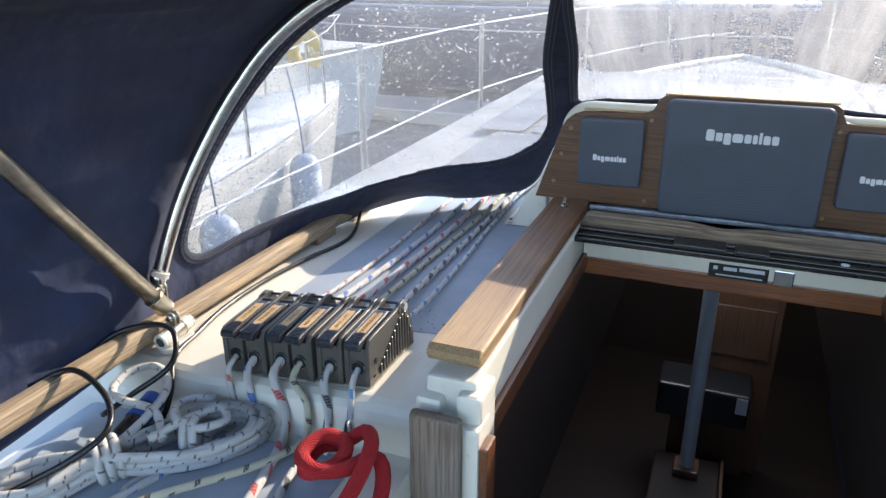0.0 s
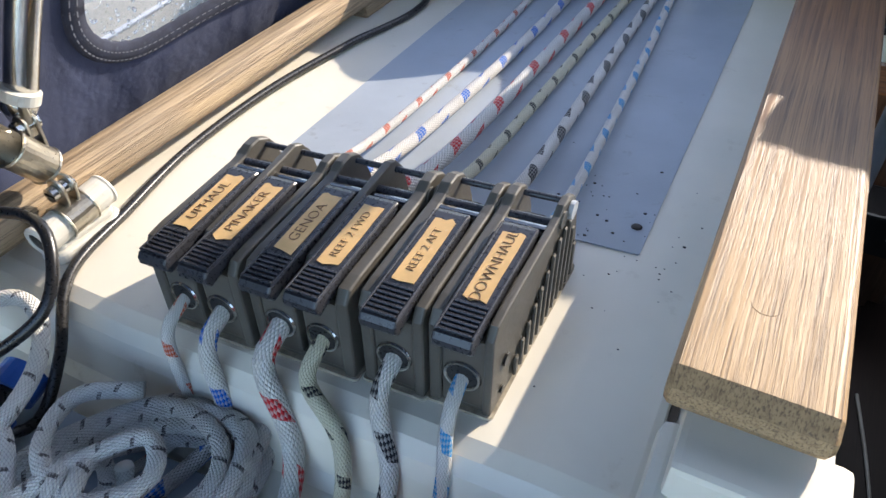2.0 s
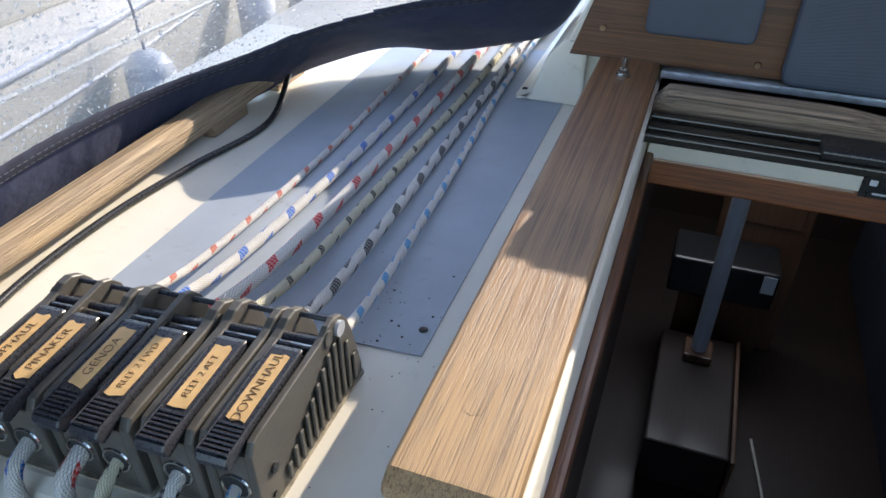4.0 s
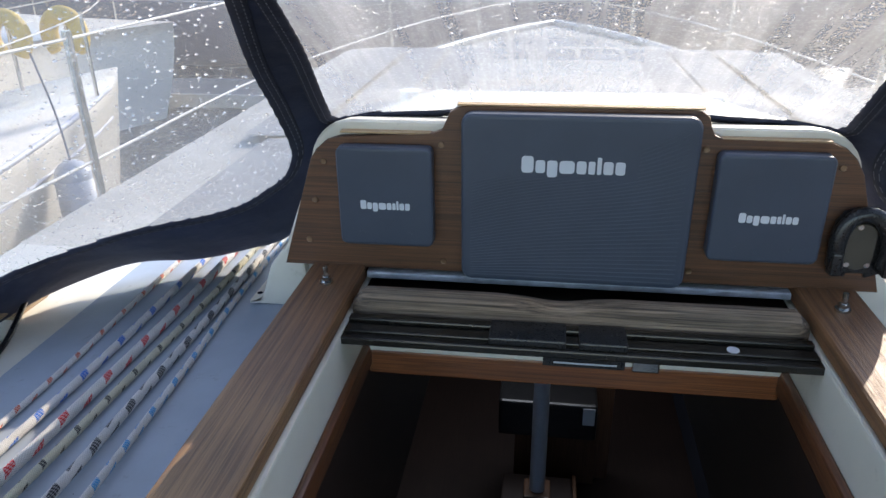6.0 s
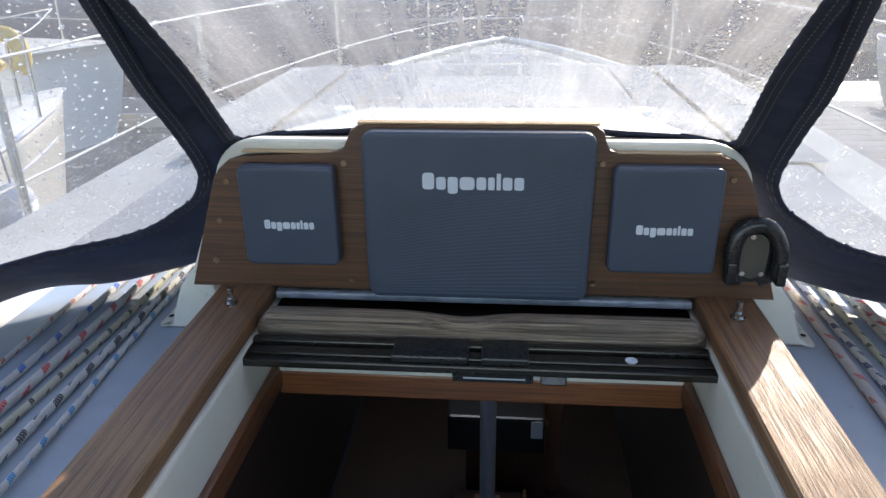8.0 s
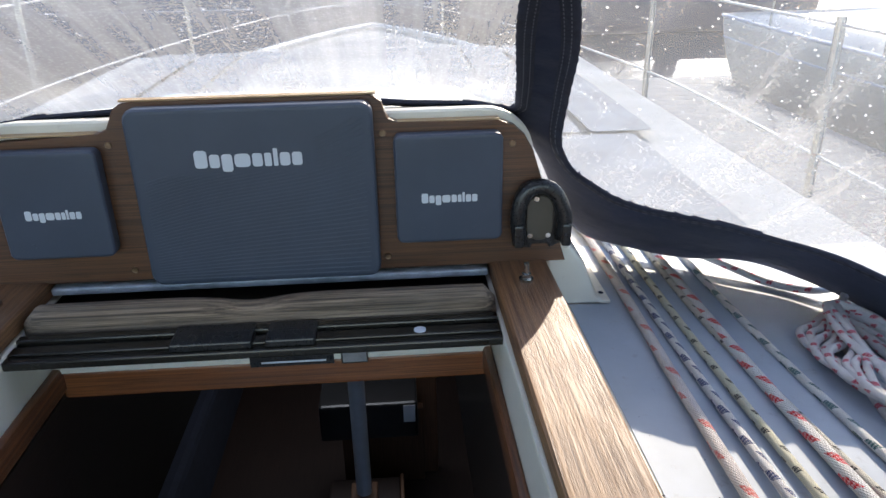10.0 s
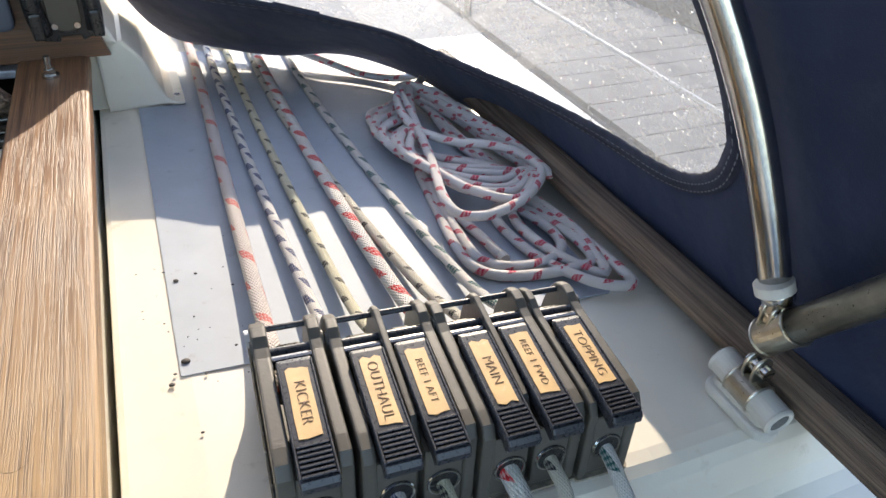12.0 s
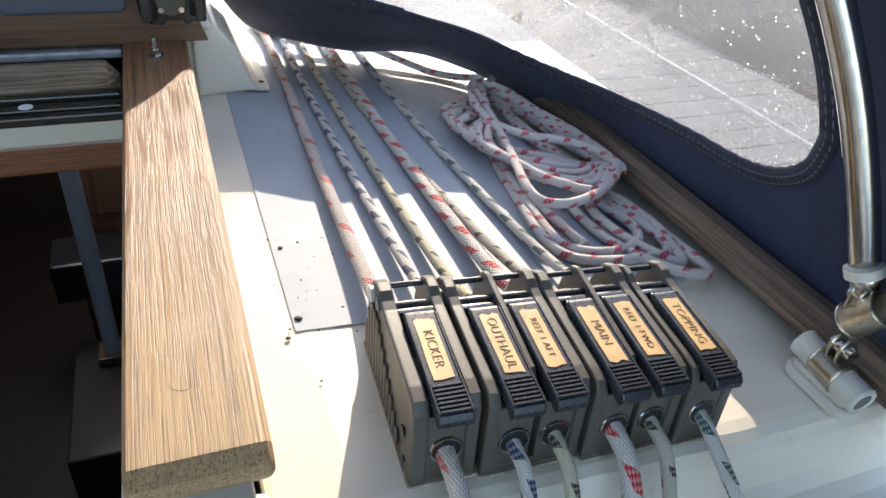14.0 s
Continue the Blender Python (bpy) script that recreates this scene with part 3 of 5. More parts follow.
def sea_hood():
    root = thing("sea_hood", "white gelcoat sea hood over the sliding hatch", "sea hood", kind="structure")
    shell = arch(-0.386, 0.398, 0.066, 0.258, 0.06)
    bm = prism(bmesh.new(), shell, "y", 0.006, 0.9, 0.007, 3)
    for v in bm.verts:
        if v.co.y > 0.5 and v.co.z > 0.066:
            v.co.z = 0.066 + (v.co.z - 0.066) * 0.25
    part("shell", bm, GELCOAT, root)
    part("front_end", boxed(RL0 - 0.03, RR1 + 0.03, 0.9005, 0.915, DECK, 0.09, 0.004), CHALKY, root)
    part("lip", boxed(RL1 + 0.002, RR0 - 0.002, -0.012, 0.03, 0.042, 0.052, 0.003), ALU, root, "corroded white metal lip")
    for sx, c in ((-1, 0.0), (1, 0.022)):
        o = [(0.36, 0.066), (0.392, 0.066), (0.412, 0.040), (0.430, -0.010), (0.440, -0.0185), (0.452, -0.0205), (0.452, DECK), (0.36, DECK)]
        o = [(sx * a + c * 0.5 + (0.0 if sx < 0 else 0.0), b) for a, b in o]
        part("flange", prism(bmesh.new(), o, "y", 0.016, 0.9, 0.004, 2), GELCOAT, root)
        part("screw", rod(bmesh.new(), (sx * 0.444 + c * 0.5, 0.040, -0.0205), (sx * 0.444 + c * 0.5, 0.040, -0.0185), 0.0042, 14), STEEL, root)
        part("side", boxed(min(sx * 0.34, sx * 0.375), max(sx * 0.34, sx * 0.375), 0.03, 0.9, DECK, 0.07), GELCOAT, root)


sea_hood()


def instrument_panel():
    root = thing("instrument_console", "varnished teak instrument board screwed to the sea hood", "console", at=(0.006, 0.0, 0.057))
    out = [(-0.379, 0.057), (-0.330, 0.208), (-0.321, 0.222), (-0.308, 0.233), (-0.290, 0.239), (-0.168, 0.246), (-0.158, 0.250), (-0.152, 0.262), (-0.147, 0.273), (-0.138, 0.279), (-0.126, 0.281),
           (0.142, 0.281), (0.152, 0.279), (0.160, 0.273), (0.163, 0.262), (0.168, 0.252), (0.178, 0.248), (0.300, 0.246), (0.318, 0.239), (0.331, 0.227), (0.342, 0.208), (0.389, 0.057)]
    part("board", prism(bmesh.new(), out, "y", -0.008, 0.005, 0.002, 2), PANEL, root)
    bm = boxed(-0.138, 0.154, -0.0075, 0.0055, 0.2812, 0.2832)
    box(bm, 0.178, 0.300, -0.0075, 0.0055, 0.2462, 0.2480)
    box(bm, -0.288, -0.172, -0.0075, 0.0055, 0.2440, 0.2460)
    part("edging", bm, PLYEDGE, root, "pale bare plywood edge")
    for x, z in ((-0.312, 0.206), (-0.328, 0.153), (-0.341, 0.095), (-0.158, 0.232), (-0.157, 0.072), (0.160, 0.235), (0.159, 0.075), (0.316, 0.217)):
        bm = ring(rod(bmesh.new(), (x, -0.0095, z), (x, -0.008, z), 0.0026, 14), (x, -0.0085, z), (0, 1, 0), 0.0034, 0.0010, 16, 5)
        part("screw", bm, BRONZE, root, "bronze-coloured screw with cup washer")


instrument_panel()
NAME = (1.0, 0.8, 0.85, 1.25, 0.8, 0.55, 0.35, 0.8, 0.8)


def small_cover(x0, x1, z0, z1, label):
    root = thing("instrument_cover", label, "instrument cover", "covers on the instrument panel", at=((x0 + x1) / 2, -0.008, (z0 + z1) / 2))
    body = part("shell", prism(bmesh.new(), rounded(x0, x1, z0, z1, 0.009), "y", -0.030, -0.0085, 0.005, 3), COVER, root)
    w = x1 - x0
    bars("brand_mark", x0 + w * 0.24, x1 - w * 0.24, z0 + (z1 - z0) * 0.385, z0 + (z1 - z0) * 0.475, -0.0302, MARK, body, NAME)
    for k in (0.25, 0.75):
        part("dimple", rod(bmesh.new(), (x0 + w * k, -0.0306, z0 + 0.018), (x0 + w * k, -0.030, z0 + 0.018), 0.003, 12), COVER, body)


small_cover(-0.290, -0.167, 0.100, 0.232, "grey-blue rubber instrument cover with a pale printed mark")
small_cover(0.172, 0.302, 0.100, 0.236, "grey-blue rubber instrument cover beside the black cradle")


def plotter_cover():
    x0, x1, z0, z1 = -0.131, 0.150, 0.058, 0.277
    root = thing("plotter_cover", "large dark grey chart plotter cover with wavy ribs", "instrument cover", at=(0.01, -0.008, 0.17))
    body = part("shell", prism(bmesh.new(), rounded(x0, x1, z0, z1, 0.014), "y", -0.030, -0.0085, 0.006, 3), COVER, root)
    bars("brand_mark", -0.057, 0.066, 0.2065, 0.2275, -0.0303, MARK, body, NAME)
    # wavy ribs that fan out from the lower corner
    verts, faces = [], []
    for k in range(34):
        line = []
        for i in range(33):
            x = x0 + 0.012 + (x1 - x0 - 0.024) * i / 32
            u = i / 32
            z = z0 + 0.008 + k * 0.0058 * (0.55 + 0.45 * u) + 0.020 * math.sin(u * 3.4 + k * 0.05) * (k / 34) + 0.028 * u * u * (k / 34)
            line.append((x, z))
        for i in range(32):
            (xa, za), (xb, zb) = line[i], line[i + 1]
            if max(za, zb) > z1 - 0.012 or (min(za, zb) > 0.196 and xa < 0.075 and max(za, zb) > 0.200 and xa > -0.13):
                continue
            b = len(verts)
            verts += [(xa, -0.0300, za - 0.0007), (xb, -0.0300, zb - 0.0007), (xb, -0.0308, zb), (xa, -0.0308, za), (xa, -0.0300, za + 0.0007), (xb, -0.0300, zb + 0.0007)]
            faces += [(b, b + 1, b + 2, b + 3), (b + 3, b + 2, b + 5, b + 4)]
    raw("ribs", verts, faces, COVER, body)


plotter_cover()


def cradle():
    root = thing("handset_cradle", "empty black plastic handset cradle screwed to the panel", "cradle", at=(0.35, -0.008, 0.12))
    o = [(0.325, 0.082), (0.318, 0.095), (0.317, 0.130), (0.320, 0.152), (0.328, 0.165), (0.342, 0.171), (0.358, 0.170), (0.370, 0.163), (0.378, 0.152), (0.388, 0.128), (0.388, 0.098), (0.380, 0.086), (0.365, 0.080), (0.363, 0.086), (0.343, 0.086), (0.341, 0.080)]
    part("back", prism(bmesh.new(), o, "y", -0.016, -0.0085, 0.002, 2), BLACK, root)
    path = [(0.326, -0.022, 0.090), (0.322, -0.024, 0.128), (0.330, -0.024, 0.156), (0.348, -0.024, 0.166), (0.367, -0.024, 0.158), (0.381, -0.024, 0.128), (0.380, -0.022, 0.094)]
    tube("rim", path, 0.0075, BLACK, root, squash=1.3)
    part("pad", prism(bmesh.new(), rounded(0.334, 0.368, 0.092, 0.152, 0.016), "y", -0.019, -0.0161, 0.001, 1), plain("worn_brown_pad", (0.075, 0.065, 0.05), 0.4), root, "worn brown backing pad")
    for x, z in ((0.346, 0.148), (0.339, 0.099), (0.362, 0.099)):
        part("screw", rod(bmesh.new(), (x, -0.0205, z), (x, -0.019, z), 0.0034, 12), STEEL, root)
    for x in (0.323, 0.383):
        part("jaw", boxed(x - 0.006, x + 0.006, -0.034, -0.016, 0.088, 0.118, 0.003), BLACK, root)


cradle()


# ---- rope clutches ----
SIDE = [(0.0, 0.0), (0.143, 0.0), (0.143, 0.012), (0.133, 0.052), (0.127, 0.068), (0.120, 0.077), (0.110, 0.0820), (0.101, 0.0812), (0.094, 0.0775), (0.086, 0.0760), (0.016, 0.0718), (0.005, 0.070), (0.0, 0.062)]
WEB = [(0.012, 0.0), (0.140, 0.0), (0.140, 0.012), (0.131, 0.052), (0.126, 0.070), (0.118, 0.0795), (0.110, 0.0830), (0.102, 0.0818), (0.020, 0.0725), (0.012, 0.060)]
LEVERS = [(-0.0105, 0.0600), (-0.0140, 0.0645), (-0.0142, 0.0690), (-0.0120, 0.0722), (0.016, 0.0750), (0.074, 0.0796), (0.078, 0.0784), (0.076, 0.074), (0.064, 0.070), (0.004, 0.064)]
LW = 0.0118
PIN = plain("dark_chromed_pin", (0.30, 0.29, 0.28), 0.16, 1.0, var=0.3, scale=90.0, bump=0.05)
TAPE_INK = plain("faded_ink", (0.20, 0.105, 0.055), 0.6, var=0.3, scale=150.0)


def row_y(x):
    """The aft face of the clutches: both rows stand a little skew to the coaming."""
    return -0.676 + 0.060 * (x + 0.43) if x < 0 else -0.656 - 0.050 * (x - 0.47)


def clutch(x0, x1, centres, words, label, ribs, wear):
    """A bank of one or two rope clutches from x0 to x1; centres: its levers; words: their tapes; ribs: the side (-1, 1 or 0) whose ribbed cheek shows; wear seeds the torn tape."""
    CY, rng = row_y((x0 + x1) / 2), random.Random(wear)
    root = thing("rope_clutch", label, "rope clutch", "rope clutches on the coachroof", at=((x0 + x1) / 2, CY + 0.07, DECK))

    def yz(p):
        return (CY + p[0], DECK + 0.0018 + p[1])
    gap = LW + 0.0010
    walls = [(x0 + 0.0004, centres[0] - gap, SIDE), *((c + gap, d - gap, WEB) for c, d in zip(centres, centres[1:])), (centres[-1] + gap, x1 - 0.0004, SIDE)]
    for a, b, outline in walls:
        part("cheek", prism(bmesh.new(), [yz(p) for p in outline], "x", a, b, min(0.0022, (b - a) * 0.3), 3), CLUTCH, root)
    part("base", boxed(x0 + 0.001, x1 - 0.001, CY + 0.002, CY + 0.141, DECK + 0.0003, DECK + 0.008), CLUTCH, root)
    gasket = rounded(x0 - 0.0012, x1 + 0.0012, CY - 0.0016, CY + 0.1445, 0.003)
    part("sealant", prism(bmesh.new(), gasket, "z", DECK + 0.0001, DECK + 0.0022), SEALANT, root, "grubby line of sealant under the clutch")
    for xs, way in ((x0, -1), (x1, 1)):
        part("boss", rod(bmesh.new(), (xs - way * 0.002, CY + 0.099, DECK + 0.074), (xs + way * 0.0009, CY + 0.099, DECK + 0.074), 0.0058, 18), CLUTCH, root)
    if ribs:
        xs = x0 if ribs < 0 else x1
        for k in range(12):
            y = CY + 0.030 + k * 0.0088
            top = DECK + min(0.022 + k * 0.0060, 0.066, 0.064 - max(0, k - 9) * 0.020 + 0.01)
            a, b = xs, xs + ribs * 0.0022
            part("rib", boxed(min(a, b), max(a, b), y, y + 0.0046, DECK + 0.006, top, 0.0009, 1), CLUTCH, root)
        part("pivot", rod(bmesh.new(), (xs, CY + 0.112, DECK + 0.073), (xs + ribs * 0.003, CY + 0.112, DECK + 0.073), 0.0060, 18), ALU, root, "steel pivot pin")
        for y, z, r in ((0.018, 0.034, 0.0042), (0.014, 0.012, 0.0026), (0.132, 0.030, 0.0036)):
            part("hole", rod(bmesh.new(), (xs, CY + y, DECK + z), (xs + ribs * 0.0012, CY + y, DECK + z), r, 12), BLACK, root)
    for c, word in zip(centres, words):
        h = LW
        part("front", boxed(c - h - 0.0012, c + h + 0.0012, CY + 0.0015, CY + 0.032, DECK + 0.004, DECK + 0.060, 0.002), CLUTCH, root)
        part("eye", ring(bmesh.new(), (c, CY + 0.0010, DECK + 0.029), (0, 1, 0), 0.0104, 0.0013, 26, 6), STEEL, root, "steel rope eye")
        part("bore", rod(bmesh.new(), (c, CY + 0.0006, DECK + 0.029), (c, CY + 0.004, DECK + 0.029), 0.0100, 20), BLACK, root)
        lever = part("lever", prism(bmesh.new(), [yz(p) for p in LEVERS], "x", c - h + 0.0004, c + h - 0.0004, 0.0018, 3), LEVER, root)
        ang = math.atan2(0.0046, 0.058)
        m = pose(c, CY + 0.045, DECK + 0.0018 + 0.0773, 0, 0, 0) @ Matrix.Rotation(ang, 4, "X")
        for k in range(7):
            y = -0.0555 + k * 0.0033
            bm = boxed(-h + 0.0022, h - 0.0022, y, y + 0.0017, -0.0006, 0.0011, 0.0003, 1)
            bm.transform(m)
            part("grip_ridge", bm, LEVER, lever)
        for k in (-1, 1):
            bm = boxed(k * (h - 0.0012) - 0.0007, k * (h - 0.0012) + 0.0007, -0.056, 0.030, -0.0006, 0.0010, 0.0004, 1)
            bm.transform(m)
            part("edge_lip", bm, LEVER, lever)
        w, j = 0.0070, [rng.uniform(-0.0008, 0.0008) for _ in range(12)]
        out = [(-w, -0.0300 + j[0]), (-w * 0.3, -0.0312 + j[1] * 2), (w * 0.4, -0.0302 + j[2]), (w, -0.0306 + j[3] * 2), (w + j[4] * 0.4, -0.012), (w, 0.008), (w + j[5] * 0.4, 0.0225 + j[6]), (w * 0.5, 0.0235 + j[7] * 2), (0.0, 0.0225 + j[8]), (-w * 0.6, 0.0238 + j[9] * 2), (-w, 0.0225), (-w + j[10] * 0.4, 0.006), (-w + j[11] * 0.4, -0.014)]
        bm = prism(bmesh.new(), out, "z", 0.0001, 0.0006)
        bm.transform(m)
        tape = part("name_tape", bm, TAPE, root, "tan tape with the line's name in black")
        size = min(0.0100, 0.076 / len(word))
        lettering("lettering", word, size, m @ pose(0, -0.004, 0.0008, 0, 0, 90 if x0 < 0 else -90), TAPE_INK, tape)
        for y, z, r, mat in ((0.0850, 0.0725, 0.0046, PIN), (0.0930, 0.0740, 0.0036, LEVER), (0.1160, 0.0755, 0.0022, LEVER)):
            part("roller", rod(bmesh.new(), (c - h - 0.001, CY + y, DECK + z), (c + h + 0.001, CY + y, DECK + z), r, 14), mat, root)
        part("cam", boxed(c - h + 0.0015, c + h - 0.0015, CY + 0.079, CY + 0.104, DECK + 0.036, DECK + 0.0725, 0.005), BLACK, root)
    skew = 0.0 if x0 < 0 else 0.065
    for ob in root.children_recursive:
        for v in ob.data.vertices:
            v.co.x += skew * (v.co.y + 0.07)


SEALANT = plain("grubby_sealant", (0.42, 0.37, 0.28), 0.7, var=0.5, scale=120.0, dirt=(0.10, 0.08, 0.06))
PORT = [(-0.658, -0.5838, (-0.636, -0.6045), ("UPHAUL", "PINAKER"), "dark grey double rope clutch, tapes reading UPHAUL and PINAKER", 0, 1),
        (-0.5830, -0.5092, (-0.5620, -0.5310), ("GENOA", "REEF 2 FWD"), "dark grey double rope clutch, tapes GENOA and REEF 2 FWD", 0, 2),
        (-0.5055, -0.4640, (-0.4840,), ("REEF 2 AFT",), "dark grey single rope clutch, tape reading REEF 2 AFT", 0, 3),
        (-0.4630, -0.4235, (-0.4420,), ("DOWNHAUL",), "dark grey single rope clutch with a ribbed cheek, DOWNHAUL", 1, 4)]
STARBOARD = [(0.4465, 0.4925, (0.4705,), ("KICKER",), "dark grey single rope clutch with a ribbed cheek, KICKER", -1, 5),
             (0.4950, 0.5690, (0.5170, 0.5475), ("OUTHAUL", "REEF 1 AFT"), "dark grey double rope clutch, tapes OUTHAUL and REEF 1 AFT", 0, 6),
             (0.5700, 0.6440, (0.5920, 0.6225), ("MAIN", "REEF 1 FWD"), "dark grey double rope clutch, tapes MAIN and REEF 1 FWD", 0, 7),
             (0.6450, 0.6860, (0.6645,), ("TOPPING",), "dark grey single rope clutch with a tan name tape, TOPPING", 0, 8)]
for unit in PORT + STARBOARD:
    clutch(*unit)


# ---- ropes ----
WHITE_R, CREAM_R = (0.74, 0.72, 0.68), (0.66, 0.63, 0.47)
RED_F, BLUE_F, SKY_F, BLACK_F, NAVY_F, GREEN_F = (0.58, 0.02, 0.025), (0.008, 0.13, 0.55), (0.02, 0.28, 0.60), (0.015, 0.015, 0.02), (0.01, 0.025, 0.12), (0.01, 0.09, 0.09)


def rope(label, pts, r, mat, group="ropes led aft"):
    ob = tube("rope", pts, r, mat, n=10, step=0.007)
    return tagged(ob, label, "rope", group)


def led(x, r, mid, fore, fall, name, mat):
    """A line from under the hood, along the deck, through its clutch and down over the edge. mid, fore: x and y on deck; fall: the tail's end."""
    r *= 0.90 if x < 0 else 0.86
    z = DECK + 0.0022 + r
    CY = row_y(x)
    s = [(fore[0] * 1.01, fore[1] + 0.35, z), (fore[0], fore[1], z), (mid[0], mid[1], z + 0.001), ((mid[0] * 0.35 + x * 0.65), -0.44, z + 0.008), (x, CY + 0.137, DECK + 0.034), (x, CY + 0.09, DECK + 0.034)]
    rope(name + " running to its clutch", s, r, mat)
    e = [(x, CY + 0.02, DECK + 0.030), (x, CY - 0.004, DECK + 0.025), (x + 0.002, CY - 0.022, DECK + 0.012), *fall]
    rope(name + " hanging out of its clutch", e, r, mat)


LX, RX = [c for u in PORT for c in u[2]], [c for u in STARBOARD for c in u[2]]
zl = LOW + 0.0022
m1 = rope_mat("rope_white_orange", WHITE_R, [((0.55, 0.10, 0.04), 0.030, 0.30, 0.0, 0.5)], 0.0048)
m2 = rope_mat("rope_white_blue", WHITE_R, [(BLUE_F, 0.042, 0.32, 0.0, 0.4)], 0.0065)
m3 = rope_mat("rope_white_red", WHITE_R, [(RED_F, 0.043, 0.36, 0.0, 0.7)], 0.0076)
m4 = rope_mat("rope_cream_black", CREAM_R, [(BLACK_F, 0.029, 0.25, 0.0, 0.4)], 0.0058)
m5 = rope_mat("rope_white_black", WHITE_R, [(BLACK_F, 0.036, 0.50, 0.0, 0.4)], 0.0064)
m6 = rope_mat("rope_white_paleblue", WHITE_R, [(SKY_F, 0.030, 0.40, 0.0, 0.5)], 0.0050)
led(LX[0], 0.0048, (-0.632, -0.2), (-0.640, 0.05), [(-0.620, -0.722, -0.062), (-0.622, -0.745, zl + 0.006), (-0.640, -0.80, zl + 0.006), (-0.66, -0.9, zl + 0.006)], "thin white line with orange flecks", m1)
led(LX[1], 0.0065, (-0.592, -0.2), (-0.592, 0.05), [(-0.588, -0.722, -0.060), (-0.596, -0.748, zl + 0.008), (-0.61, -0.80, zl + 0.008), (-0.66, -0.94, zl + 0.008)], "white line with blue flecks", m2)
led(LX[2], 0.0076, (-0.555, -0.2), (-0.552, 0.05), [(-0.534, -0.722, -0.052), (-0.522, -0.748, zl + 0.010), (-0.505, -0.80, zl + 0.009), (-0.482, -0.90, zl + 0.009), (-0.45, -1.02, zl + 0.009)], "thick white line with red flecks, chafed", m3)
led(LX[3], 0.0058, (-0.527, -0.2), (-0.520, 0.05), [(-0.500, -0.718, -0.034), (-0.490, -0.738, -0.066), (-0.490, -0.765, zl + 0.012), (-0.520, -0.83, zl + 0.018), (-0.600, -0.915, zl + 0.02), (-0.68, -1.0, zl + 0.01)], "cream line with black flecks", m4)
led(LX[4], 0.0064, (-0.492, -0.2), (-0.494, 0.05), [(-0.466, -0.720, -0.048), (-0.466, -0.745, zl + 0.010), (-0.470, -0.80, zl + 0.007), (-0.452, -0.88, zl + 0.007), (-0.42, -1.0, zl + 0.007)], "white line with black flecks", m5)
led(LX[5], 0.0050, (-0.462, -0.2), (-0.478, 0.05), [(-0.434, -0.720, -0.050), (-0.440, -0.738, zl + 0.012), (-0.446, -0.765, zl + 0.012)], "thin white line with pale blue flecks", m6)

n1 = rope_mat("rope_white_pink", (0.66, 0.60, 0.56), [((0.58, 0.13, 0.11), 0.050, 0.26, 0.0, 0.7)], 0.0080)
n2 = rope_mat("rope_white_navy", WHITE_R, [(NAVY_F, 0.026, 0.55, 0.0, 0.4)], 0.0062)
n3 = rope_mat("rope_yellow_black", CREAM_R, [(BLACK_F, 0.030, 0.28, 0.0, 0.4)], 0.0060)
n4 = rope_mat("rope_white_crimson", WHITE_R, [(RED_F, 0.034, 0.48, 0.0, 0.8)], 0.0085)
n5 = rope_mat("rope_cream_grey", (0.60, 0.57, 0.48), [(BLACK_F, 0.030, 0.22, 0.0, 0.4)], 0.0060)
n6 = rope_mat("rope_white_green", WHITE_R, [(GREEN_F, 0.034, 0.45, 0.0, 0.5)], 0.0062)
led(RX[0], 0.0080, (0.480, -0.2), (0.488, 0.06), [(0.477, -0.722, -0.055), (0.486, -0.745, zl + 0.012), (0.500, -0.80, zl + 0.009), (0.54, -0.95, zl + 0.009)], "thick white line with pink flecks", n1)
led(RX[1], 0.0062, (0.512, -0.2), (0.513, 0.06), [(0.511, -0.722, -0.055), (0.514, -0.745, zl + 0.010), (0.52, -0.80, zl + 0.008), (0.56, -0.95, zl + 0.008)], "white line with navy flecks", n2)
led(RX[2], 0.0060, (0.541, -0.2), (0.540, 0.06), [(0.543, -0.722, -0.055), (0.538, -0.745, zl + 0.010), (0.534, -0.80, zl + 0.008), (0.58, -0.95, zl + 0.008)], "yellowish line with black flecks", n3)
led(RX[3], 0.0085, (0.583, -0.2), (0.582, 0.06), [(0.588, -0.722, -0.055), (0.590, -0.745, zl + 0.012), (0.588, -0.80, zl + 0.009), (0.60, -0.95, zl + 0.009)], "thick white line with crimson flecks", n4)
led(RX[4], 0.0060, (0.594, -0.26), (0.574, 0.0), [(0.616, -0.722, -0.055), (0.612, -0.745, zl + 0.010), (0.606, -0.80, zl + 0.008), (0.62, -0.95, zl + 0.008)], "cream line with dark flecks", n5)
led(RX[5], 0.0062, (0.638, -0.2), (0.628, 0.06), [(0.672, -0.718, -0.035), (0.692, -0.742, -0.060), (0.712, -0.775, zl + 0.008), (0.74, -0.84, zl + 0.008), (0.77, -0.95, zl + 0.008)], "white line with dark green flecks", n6)


